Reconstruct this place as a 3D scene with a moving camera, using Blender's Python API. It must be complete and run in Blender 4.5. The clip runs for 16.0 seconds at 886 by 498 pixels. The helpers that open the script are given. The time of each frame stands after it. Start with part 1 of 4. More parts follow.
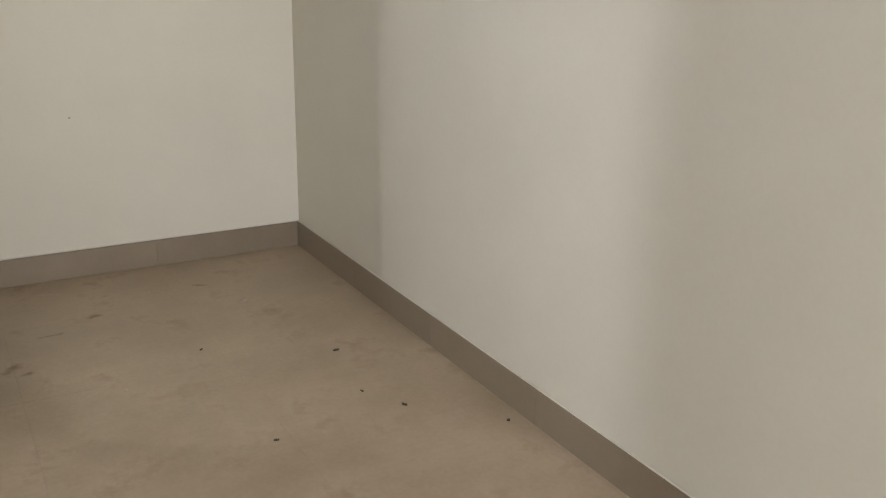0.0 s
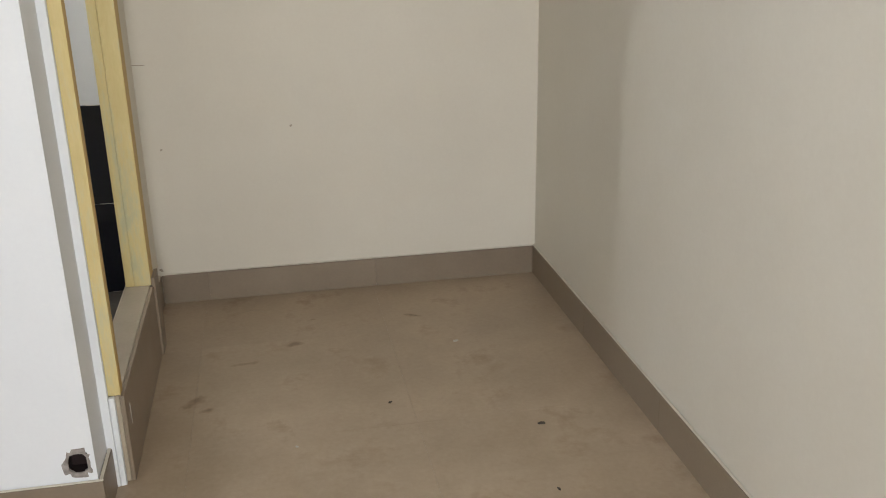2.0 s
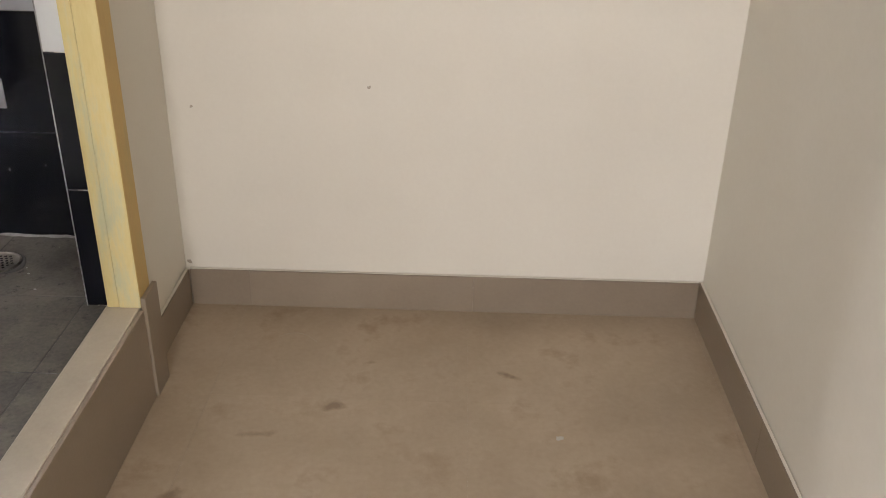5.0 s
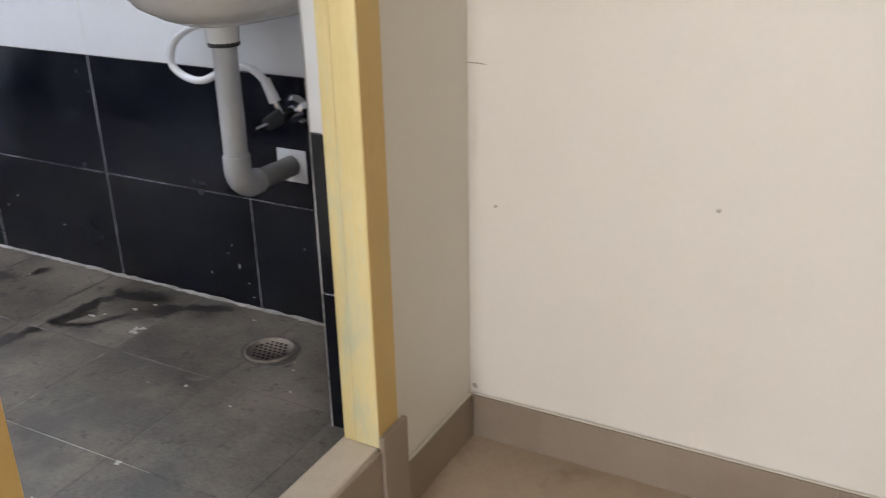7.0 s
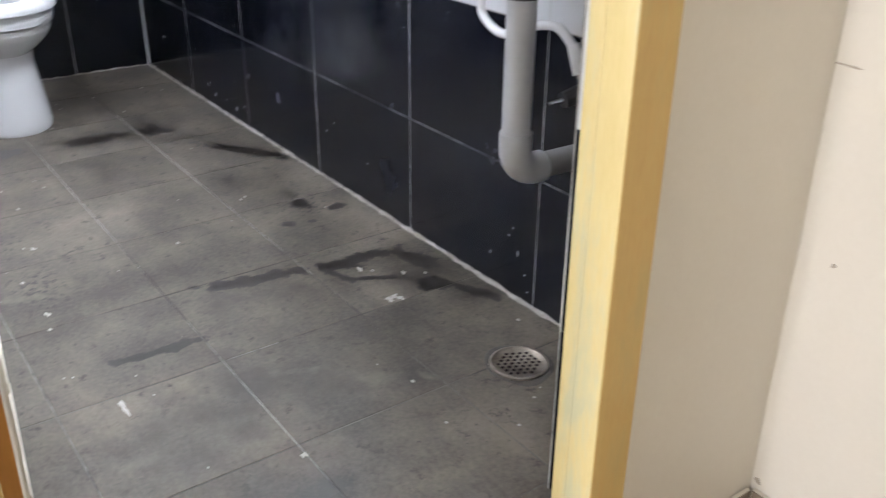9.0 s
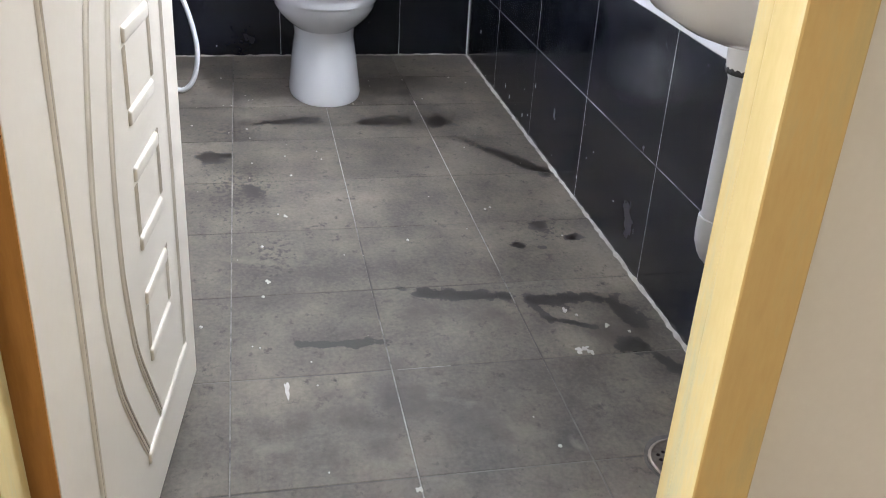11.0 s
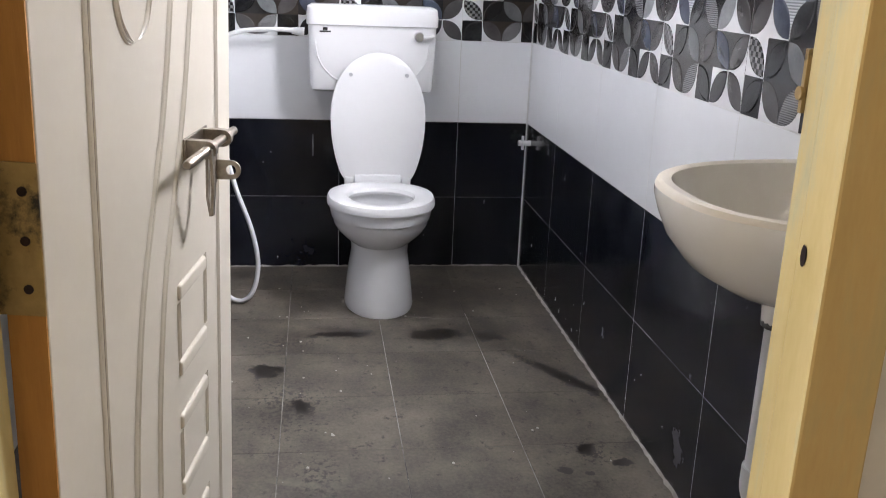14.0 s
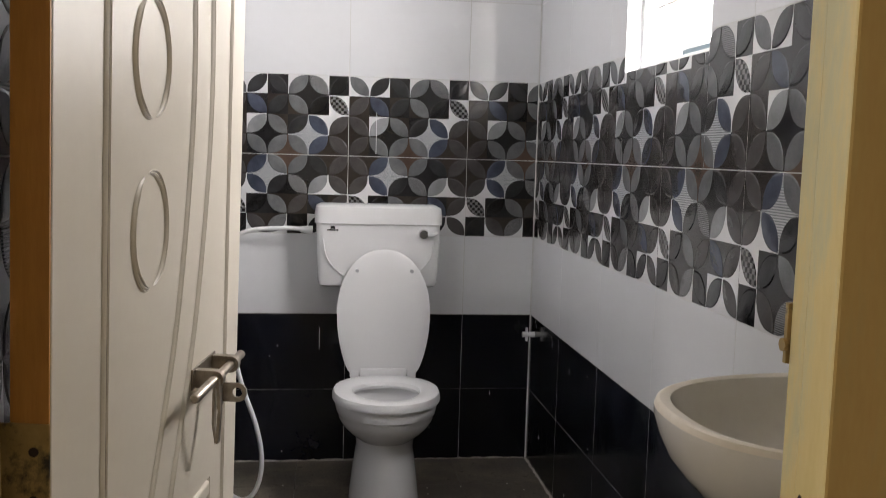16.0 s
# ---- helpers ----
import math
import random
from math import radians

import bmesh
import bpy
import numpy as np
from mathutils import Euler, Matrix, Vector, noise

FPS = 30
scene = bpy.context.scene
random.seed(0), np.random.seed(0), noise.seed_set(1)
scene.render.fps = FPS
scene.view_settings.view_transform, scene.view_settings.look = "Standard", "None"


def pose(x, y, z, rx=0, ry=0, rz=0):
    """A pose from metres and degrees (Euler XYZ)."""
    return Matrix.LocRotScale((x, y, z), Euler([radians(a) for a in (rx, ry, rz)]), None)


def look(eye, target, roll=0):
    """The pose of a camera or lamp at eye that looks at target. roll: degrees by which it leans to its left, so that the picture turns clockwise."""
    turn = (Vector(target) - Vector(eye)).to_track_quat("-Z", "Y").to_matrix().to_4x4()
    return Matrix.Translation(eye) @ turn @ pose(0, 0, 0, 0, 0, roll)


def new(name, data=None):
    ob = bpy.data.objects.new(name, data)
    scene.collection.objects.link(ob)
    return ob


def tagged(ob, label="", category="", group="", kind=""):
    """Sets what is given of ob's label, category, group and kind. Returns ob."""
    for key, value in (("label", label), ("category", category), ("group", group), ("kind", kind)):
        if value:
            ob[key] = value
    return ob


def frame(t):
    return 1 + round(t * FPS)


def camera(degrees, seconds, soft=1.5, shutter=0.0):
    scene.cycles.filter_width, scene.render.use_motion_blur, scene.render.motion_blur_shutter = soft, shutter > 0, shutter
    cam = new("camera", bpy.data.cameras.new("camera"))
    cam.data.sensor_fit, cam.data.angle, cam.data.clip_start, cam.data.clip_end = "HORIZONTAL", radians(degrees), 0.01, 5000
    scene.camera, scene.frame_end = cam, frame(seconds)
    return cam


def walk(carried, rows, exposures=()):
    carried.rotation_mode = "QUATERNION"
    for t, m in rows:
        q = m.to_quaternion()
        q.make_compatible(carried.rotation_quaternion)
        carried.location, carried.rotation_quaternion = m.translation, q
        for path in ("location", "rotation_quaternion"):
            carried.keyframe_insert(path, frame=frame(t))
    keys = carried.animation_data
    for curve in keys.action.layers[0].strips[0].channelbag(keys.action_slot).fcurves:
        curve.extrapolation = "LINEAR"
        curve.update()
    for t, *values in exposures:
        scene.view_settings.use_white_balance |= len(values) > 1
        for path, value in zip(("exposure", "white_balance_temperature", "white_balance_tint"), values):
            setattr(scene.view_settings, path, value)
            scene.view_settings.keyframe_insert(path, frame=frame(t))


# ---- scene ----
cam = camera(51.2, 16.0, soft=0.9, shutter=0.3)

PATH = [
    (0, (0.021, -3.638, 1.252), (0.965, -1.99, 0.626), 1.0),
    (0.5, (0.119, -3.483, 1.277), (0.999, -1.803, 0.644), 0.8),
    (1, (0.177, -3.397, 1.279), (0.917, -1.66, 0.621), 0.7),
    (1.5, (0.278, -3.282, 1.271), (0.816, -1.479, 0.592), -0.2),
    (2, (0.431, -3.195, 1.292), (0.777, -1.345, 0.613), -1.0),
    (2.5, (0.497, -3.072, 1.286), (0.753, -1.213, 0.592), -1.0),
    (3, (0.529, -2.879, 1.263), (0.749, -1.083, 0.411), 1.2),
    (3.5, (0.558, -2.743, 1.278), (0.751, -0.97, 0.372), 1.0),
    (3.7, (0.589, -2.652, 1.29), (0.752, -0.883, 0.373), 0.5),
    (5.8, (0.744, -1.923, 1.293), (0.507, -0.145, 0.41), 0.8),
    (6, (0.745, -1.859, 1.247), (0.434, -0.076, 0.396), 0.2),
    (6.5, (0.756, -1.744, 1.227), (0.242, 0.004, 0.401), -0.6),
    (7, (0.798, -1.596, 1.214), (-0.075, 0.024, 0.43), -1.2),
    (7.5, (0.823, -1.488, 1.22), (-0.298, -0.03, 0.433), -1.6),
    (8, (0.792, -1.372, 1.202), (-0.449, -0.027, 0.396), -0.7),
    (8.5, (0.733, -1.243, 1.185), (-0.583, -0.004, 0.328), 0.8),
    (9, (0.697, -1.16, 1.176), (-0.754, -0.113, 0.282), 0.6),
    (9.2, (0.686, -1.122, 1.176), (-0.826, -0.215, 0.233), 1.1),
    (11.3, (0.719, -0.854, 1.261), (-1.024, -0.494, 0.347), 2.9),
    (11.5, (0.722, -0.846, 1.27), (-1.031, -0.503, 0.371), 2.6),
    (12, (0.718, -0.845, 1.289), (-1.069, -0.523, 0.452), 2.6),
    (12.5, (0.71, -0.839, 1.301), (-1.113, -0.539, 0.534), 2.4),
    (13, (0.694, -0.835, 1.307), (-1.153, -0.545, 0.596), 2.2),
    (13.5, (0.71, -0.846, 1.324), (-1.163, -0.563, 0.68), 2.3),
    (14, (0.712, -0.852, 1.339), (-1.186, -0.578, 0.769), 2.3),
    (14.5, (0.712, -0.855, 1.354), (-1.208, -0.59, 0.858), 2.3),
    (15, (0.713, -0.854, 1.376), (-1.232, -0.595, 0.99), 2.0),
    (15.5, (0.721, -0.856, 1.392), (-1.238, -0.596, 1.086), 2.0),
    (16, (0.731, -0.85, 1.414), (-1.242, -0.593, 1.211), 1.6),
]
EXPOSURE = [(0, 0.02, 6450, 10), (1.5, 0.0, 6450, 10), (2.5, 0.02, 6600, 11), (3.5, 0.19, 6700, 12), (6.0, 0.52, 6450, 17), (7.0, 0.62, 6250, 16), (8.5, 0.95, 6200, 15), (9.0, 1.15, 6200, 15), (11.5, 1.05, 6200, 16), (12.5, 0.65, 6400, 18), (14.5, 0.15, 6800, 18), (16.0, -0.62, 7300, 17)]
walk(cam, [(t, look(eye, target, roll)) for t, eye, target, roll in PATH], EXPOSURE)


# ---- light ----
world = bpy.data.worlds.new("sky")
scene.world = world
world.use_nodes = True
wn = world.node_tree
sky = wn.nodes.new("ShaderNodeTexSky")
sky.sky_type, sky.sun_disc, sky.sun_elevation, sky.sun_rotation = "NISHITA", False, radians(50), radians(140)
wn.nodes["Background"].inputs["Strength"].default_value = 0.1
wn.links.new(sky.outputs["Color"], wn.nodes["Background"].inputs["Color"])


def lamp(name, m, w, h, watts, colour):
    data = bpy.data.lights.new(name, "AREA")
    data.shape, data.size, data.size_y, data.energy, data.color = "RECTANGLE", w, h, watts, colour
    ob = new(name, data)
    ob.matrix_world = m
    return ob


# hall window in the south wall, unseen slit added in the west wall, bathroom ventilator in the north wall
lamp("hall_window_light", pose(0.68, -6.25, 1.5, 90, 0, 0), 1.2, 1.3, 103, (0.96, 0.985, 1.0))
# Narrow source added out of view to throw a band onto the east wall.
lamp("west_slit_light", pose(-3.66, -2.52, 1.15, 90, 0, -90), 0.16, 2.0, 21, (0.93, 0.97, 1.0))
lamp("ventilator_light", pose(-1.51, 0.15, 1.95, 77, 0, 180), 0.55, 0.56, 70, (0.89, 0.95, 1.0))

# ---- plan ----
W = 1.384            # nook, door wall face to east wall
LF = -2.845          # bathroom far wall, tile face
YN = -0.023          # bathroom north wall, tile face
YS = -1.2            # bathroom south wall, tile face
XE, XW = -0.116, -0.093           # bathroom east wall, tile face
ZB = 0.2             # bathroom floor
ZC, ZBC = 2.9, 2.6   # ceilings
YH = -1.29           # hall face of the bathroom's south wall
HX, HY = -3.6, -6.2  # hall, west and south walls
J0, J1 = -1.109, -0.434  # clear door opening
ROWS = [0.2, 0.487, 0.787, 1.098, 1.399, 1.7, 2.0, 2.3, 2.6]
RG = random.Random(7)


# ---- materials ----
def mat(name, a, b, rough=0.5, scale=3.0, fine=60.0, bump=0.1, metal=0.0, spots=None, spread=0.0, dist=0.002, spot_scale=9.0, spot_at=0.66, coat=0.0, rough_var=0.08, stretch=(1, 1, 1), lo=0.42, hi=0.88):
    """A surface between two colours, by coarse and fine noise in real-world size, with bump, optional spots and a spread between pieces."""
    m = bpy.data.materials.new(name)
    m.use_nodes = True
    n, l = m.node_tree.nodes, m.node_tree.links
    bs = n["Principled BSDF"]
    geo = n.new("ShaderNodeNewGeometry")
    mp = n.new("ShaderNodeMapping")
    mp.inputs["Scale"].default_value = stretch
    l.new(geo.outputs["Position"], mp.inputs["Vector"])

    def noise_tex(s, detail, rough_):
        t = n.new("ShaderNodeTexNoise")
        t.inputs["Scale"].default_value, t.inputs["Detail"].default_value, t.inputs["Roughness"].default_value = s, detail, rough_
        l.new(mp.outputs["Vector"], t.inputs["Vector"])
        return t

    big, small = noise_tex(scale, 6, 0.62), noise_tex(fine, 4, 0.6)
    addm = n.new("ShaderNodeMath")
    addm.operation = "MULTIPLY_ADD"
    addm.inputs[1].default_value = 0.3
    l.new(small.outputs["Fac"], addm.inputs[0])
    l.new(big.outputs["Fac"], addm.inputs[2])
    ramp = n.new("ShaderNodeValToRGB")
    ramp.color_ramp.elements[0].position, ramp.color_ramp.elements[1].position = lo, hi
    ramp.color_ramp.elements[0].color, ramp.color_ramp.elements[1].color = (*a, 1), (*b, 1)
    l.new(addm.outputs[0], ramp.inputs["Fac"])
    out = ramp.outputs["Color"]
    if spots:
        sp = noise_tex(spot_scale, 8, 0.7)
        r2 = n.new("ShaderNodeValToRGB")
        r2.color_ramp.elements[0].position, r2.color_ramp.elements[1].position = spot_at - 0.05, spot_at + 0.08
        l.new(sp.outputs["Fac"], r2.inputs["Fac"])
        mx = n.new("ShaderNodeMix")
        mx.data_type = "RGBA"
        mx.inputs["B"].default_value = (0, 0, 0, 1)
        mx.inputs[7].default_value = (*spots, 1)
        l.new(r2.outputs["Color"], mx.inputs[0])
        l.new(out, mx.inputs[6])
        out = mx.outputs[2]
    if spread:
        info = n.new("ShaderNodeObjectInfo")
        mr = n.new("ShaderNodeMapRange")
        mr.inputs["To Min"].default_value, mr.inputs["To Max"].default_value = 1 - spread, 1 + spread
        l.new(info.outputs["Random"], mr.inputs["Value"])
        hs = n.new("ShaderNodeHueSaturation")
        l.new(mr.outputs["Result"], hs.inputs["Value"])
        l.new(out, hs.inputs["Color"])
        out = hs.outputs["Color"]
    l.new(out, bs.inputs["Base Color"])
    rr = n.new("ShaderNodeMapRange")
    rr.inputs["From Min"].default_value, rr.inputs["From Max"].default_value = 0.3, 0.7
    rr.inputs["To Min"].default_value, rr.inputs["To Max"].default_value = max(0.02, rough - rough_var), min(1, rough + rough_var)
    l.new(big.outputs["Fac"], rr.inputs["Value"])
    l.new(rr.outputs["Result"], bs.inputs["Roughness"])
    bs.inputs["Metallic"].default_value = metal
    bs.inputs["Coat Weight"].default_value = coat
    if bump:
        bp = n.new("ShaderNodeBump")
        bp.inputs["Strength"].default_value, bp.inputs["Distance"].default_value = bump, dist
        l.new(addm.outputs[0], bp.inputs["Height"])
        l.new(bp.outputs["Normal"], bs.inputs["Normal"])
    return m


CREAM = mat("cream_wall_paint", (0.64, 0.59, 0.50), (0.70, 0.655, 0.565), 0.62, 1.2, 90, 0.12)
WHITE = mat("white_wall_paint", (0.735, 0.75, 0.775), (0.79, 0.805, 0.825), 0.6, 1.5, 90, 0.12)
CEIL = mat("ceiling_paint", (0.76, 0.75, 0.73), (0.8, 0.79, 0.77), 0.8, 1.5, 90, 0.1)
BEIGE = mat("beige_floor_tile", (0.30, 0.225, 0.152), (0.43, 0.335, 0.24), 0.42, 2.8, 70, 0.05, spots=(0.305, 0.224, 0.15), spread=0.012, spot_scale=5.5, spot_at=0.6)
BEIGE_JOINT = mat("beige_joint", (0.36, 0.285, 0.205), (0.42, 0.34, 0.25), 0.8, 8, 90, 0.1)
SKIRT = mat("brown_skirting_tile", (0.218, 0.168, 0.12), (0.273, 0.213, 0.154), 0.42, 4, 110, 0.05, spread=0.05)
SILL = mat("beige_threshold_stone", (0.36, 0.30, 0.225), (0.46, 0.39, 0.30), 0.45, 6, 120, 0.08, spots=(0.55, 0.5, 0.42), spot_scale=14, spot_at=0.7)
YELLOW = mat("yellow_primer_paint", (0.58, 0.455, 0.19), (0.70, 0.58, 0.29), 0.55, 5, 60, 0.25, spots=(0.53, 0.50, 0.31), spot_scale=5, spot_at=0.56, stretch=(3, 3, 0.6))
# The same primer darker and warmer: shade on the passage-facing side, in the colour.
YELLOW_SHADED = mat("yellow_primer_shaded", (0.47, 0.295, 0.088), (0.57, 0.39, 0.135), 0.55, 5, 60, 0.25, spots=(0.46, 0.34, 0.13), spot_scale=5, spot_at=0.56, stretch=(3, 3, 0.6))
BLACK = mat("black_wall_tile", (0.0035, 0.0042, 0.0078), (0.0105, 0.012, 0.019), 0.17, 5, 120, 0.03, spread=0.15, rough_var=0.12)
GLAZED = mat("white_wall_tile", (0.70, 0.71, 0.73), (0.74, 0.75, 0.77), 0.1, 2, 40, 0.02, spread=0.02)
GROUT = mat("patchy_grout", (0.025, 0.025, 0.028), (0.42, 0.41, 0.40), 0.85, 4, 60, 0.2, lo=0.6, hi=0.95)
STRIP = mat("upright_grout", (0.10, 0.10, 0.105), (0.66, 0.65, 0.64), 0.85, 3.5, 70, 0.2, lo=0.5, hi=0.8)
WGROUT = mat("white_grout", (0.50, 0.50, 0.49), (0.66, 0.66, 0.65), 0.85, 5, 90, 0.2)
SLATE = mat("grey_floor_tile", (0.048, 0.0405, 0.032), (0.178, 0.152, 0.121), 0.6, 5.0, 110, 0.45, lo=0.49, hi=0.83, spots=(0.034, 0.029, 0.024), spread=0.12, spot_scale=34, spot_at=0.62, rough_var=0.15)


def stain(m, spots, colour, rough, size=11.0, edge=0.55, z=0.2, soft=0.07):
    """Wet stains on a floor: soft ovals (x, y, rx, ry, turn) whose edges are broken up by noise."""
    n, l = m.node_tree.nodes, m.node_tree.links
    bs = n["Principled BSDF"]
    geo = n.new("ShaderNodeNewGeometry")
    total = None
    for x, y, rx, ry, turn in spots:
        mp = n.new("ShaderNodeMapping")
        mp.vector_type = "TEXTURE"
        mp.inputs["Location"].default_value, mp.inputs["Rotation"].default_value, mp.inputs["Scale"].default_value = (x, y, z), (0, 0, turn), (rx, ry, 1)
        l.new(geo.outputs["Position"], mp.inputs["Vector"])
        ln = n.new("ShaderNodeVectorMath")
        ln.operation = "LENGTH"
        l.new(mp.outputs["Vector"], ln.inputs[0])
        mr = n.new("ShaderNodeMapRange")
        mr.inputs["From Min"].default_value, mr.inputs["From Max"].default_value = 0.2, 1.6
        mr.inputs["To Min"].default_value, mr.inputs["To Max"].default_value = 1.0, 0.0
        l.new(ln.outputs["Value"], mr.inputs["Value"])
        if total is None:
            total = mr.outputs["Result"]
        else:
            mx = n.new("ShaderNodeMath")
            mx.operation = "MAXIMUM"
            l.new(total, mx.inputs[0])
            l.new(mr.outputs["Result"], mx.inputs[1])
            total = mx.outputs[0]
    nt = n.new("ShaderNodeTexNoise")
    nt.inputs["Scale"].default_value, nt.inputs["Detail"].default_value, nt.inputs["Roughness"].default_value = size, 6, 0.6
    l.new(geo.outputs["Position"], nt.inputs["Vector"])
    ma = n.new("ShaderNodeMath")
    ma.operation = "MULTIPLY_ADD"
    ma.inputs[1].default_value = 2.2
    l.new(nt.outputs["Fac"], ma.inputs[0])
    l.new(total, ma.inputs[2])
    ramp = n.new("ShaderNodeMapRange")
    ramp.inputs["From Min"].default_value, ramp.inputs["From Max"].default_value = 1.27 + edge, 1.27 + soft + edge
    l.new(ma.outputs[0], ramp.inputs["Value"])
    for key, val in (("Base Color", (*colour, 1)), ("Roughness", rough)):
        old = bs.inputs[key].links[0].from_socket
        mix = n.new("ShaderNodeMix")
        mix.data_type = "RGBA"
        l.new(ramp.outputs["Result"], mix.inputs[0])
        l.new(old, mix.inputs[6])
        mix.inputs[7].default_value = val if key == "Base Color" else (val, val, val, 1)
        l.new(mix.outputs[2], bs.inputs[key])


stain(BEIGE, [(0.865, -0.309, 0.05, 0.014, -0.5), (0.29, -0.559, 0.06, 0.018, 0.1), (0.15, -0.78, 0.03, 0.06, -0.6), (0.19, -0.83, 0.05, 0.02, 0.5), (0.52, -0.27, 0.03, 0.015, 0.3), (0.45, -0.45, 0.05, 0.02, 0.3)], (0.22, 0.157, 0.105), 0.5, 14.0, 0.5, 0.0, 0.45)
stain(SLATE, [(-1.60, -0.93, 0.42, 0.22, 0.0), (-1.3, -0.16, 0.12, 0.13, 0.0), (-1.2, -0.85, 0.25, 0.12, 0.0), (-2.05, -0.95, 0.16, 0.2, 0.0)], (0.03, 0.025, 0.02), 0.5, 60.0, 0.78, soft=0.2)
stain(SLATE, [(-2.11, -0.62, 0.10, 0.55, 0.0), (-2.5, -0.4, 0.3, 0.4, 0.0), (-0.93, -0.4, 0.10, 0.26, 0.0), (-0.8, -0.13, 0.16, 0.1, 0.3), (-0.6, -0.65, 0.18, 0.3, 0.0)], (0.05, 0.041, 0.031), 0.5, 9.0, 0.44, soft=0.6)
stain(SLATE, [(-1.757, -0.12, 0.19, 0.03, 0.58), (-1.316, -0.176, 0.035, 0.035, 0.3), (-1.217, -0.254, 0.018, 0.022, 0.0), (-1.247, -0.1, 0.02, 0.03, 0.0), (-1.2, -0.2, 0.012, 0.014, 0.0), (-1.0, -0.45, 0.028, 0.16, -0.2), (-0.955, -0.22, 0.032, 0.13, 0.05), (-0.885, -0.095, 0.09, 0.03, 0.35), (-0.915, -0.285, 0.05, 0.014, 0.3), (-0.855, -0.22, 0.075, 0.013, 1.08), (-0.762, -0.132, 0.04, 0.035, 0.3), (-0.68, -0.075, 0.06, 0.018, 0.4),
              (-2.10, -0.467, 0.045, 0.11, 0.1), (-2.117, -0.762, 0.035, 0.12, 0.0), (-2.09, -0.28, 0.05, 0.05, 0.0), (-0.84, -0.716, 0.018, 0.11, -0.1), (-1.83, -1.0, 0.05, 0.05, 0.0), (-1.588, -0.89, 0.04, 0.035, 0.0)], (0.019, 0.015, 0.0115), 0.4, 24.0, 0.3, soft=0.11)
stain(SLATE, [(-0.753, -0.238, 0.035, 0.03, 0.4), (-0.47, -0.34, 0.10, 0.03, 0.6), (-0.52, -0.42, 0.07, 0.05, 0.2), (-1.2, -0.9, 0.25, 0.03, 1.4), (-1.22, -0.05, 0.14, 0.04, 0.0), (-0.62, -0.52, 0.10, 0.03, 1.2), (-0.55, -0.9, 0.12, 0.05, 0.9), (-2.0, -0.5, 0.05, 0.05, 0.0)], (0.165, 0.145, 0.12), 0.8, 22.0, 0.56, soft=0.6)
SLATE_JOINT = mat("floor_grout", (0.05, 0.045, 0.04), (0.22, 0.205, 0.185), 0.85, 3.2, 40, 0.3, lo=0.5, hi=0.95)
FLINE = mat("patchy_floor_grout", (0.06, 0.055, 0.05), (0.46, 0.44, 0.41), 0.85, 2.6, 45, 0.3, lo=0.52, hi=0.85)
JOINT = mat("dusty_cement_joint", (0.20, 0.185, 0.16), (0.44, 0.415, 0.375), 0.9, 14, 120, 0.5)
CEMENT = mat("pale_cement", (0.36, 0.34, 0.31), (0.52, 0.50, 0.46), 0.9, 14, 120, 0.5)
DOOR = mat("cream_door_skin", (0.64, 0.585, 0.49), (0.70, 0.645, 0.55), 0.38, 2, 80, 0.05, spots=(0.6, 0.54, 0.44), spot_scale=5, spot_at=0.68)
# Brown groove lines, darkened so that the colour also stands for recess shade.
GROOVE = mat("brown_groove_shade", (0.065, 0.043, 0.028), (0.125, 0.085, 0.056), 0.6, 20, 90, 0.1)
WOOD = mat("raw_door_edge", (0.36, 0.155, 0.03), (0.50, 0.235, 0.055), 0.6, 9, 60, 0.3, stretch=(4, 4, 0.5))
CERAMIC = mat("white_ceramic", (0.74, 0.74, 0.75), (0.78, 0.78, 0.79), 0.1, 2, 40, 0.0, coat=0.3, rough_var=0.03)
IVORY = mat("ivory_ceramic", (0.80, 0.775, 0.735), (0.84, 0.82, 0.785), 0.12, 3, 40, 0.0, spots=(0.74, 0.70, 0.64), spot_scale=5, spot_at=0.66, coat=0.3)
HOLLOW = mat("dusty_basin_inside", (0.71, 0.655, 0.56), (0.78, 0.735, 0.65), 0.15, 6, 50, 0.02)
STAINED = mat("dusty_basin_rim", (0.65, 0.575, 0.465), (0.76, 0.70, 0.61), 0.4, 9, 60, 0.1)
PLASTIC = mat("white_plastic", (0.765, 0.765, 0.772), (0.795, 0.795, 0.802), 0.26, 3, 60, 0.0, rough_var=0.015)
PVC = mat("grey_plastic_pipe", (0.42, 0.43, 0.45), (0.48, 0.49, 0.51), 0.4, 8, 80, 0.03)
PVC_OLD = mat("dusty_grey_pipe", (0.20, 0.20, 0.20), (0.28, 0.28, 0.275), 0.55, 10, 80, 0.1)
RUBBER = mat("black_rubber", (0.015, 0.015, 0.017), (0.03, 0.03, 0.032), 0.5, 20, 90, 0.05)
STEEL = mat("dull_steel", (0.22, 0.185, 0.15), (0.40, 0.35, 0.295), 0.4, 30, 120, 0.15, metal=0.85)
CHROME = mat("chrome", (0.6, 0.6, 0.61), (0.7, 0.7, 0.71), 0.12, 10, 60, 0.0, metal=1.0)
RUST = mat("paint_smeared_hinge", (0.22, 0.15, 0.055), (0.42, 0.29, 0.12), 0.5, 22, 90, 0.3, metal=0.25, spots=(0.03, 0.025, 0.02), spot_scale=25, spot_at=0.58)
BROKEN = mat("broken_plaster", (0.16, 0.135, 0.12), (0.42, 0.38, 0.35), 0.9, 45, 160, 0.6)
DARK = mat("dark_hole", (0.01, 0.003, 0.003), (0.022, 0.008, 0.007), 0.9, 20, 90, 0.3)
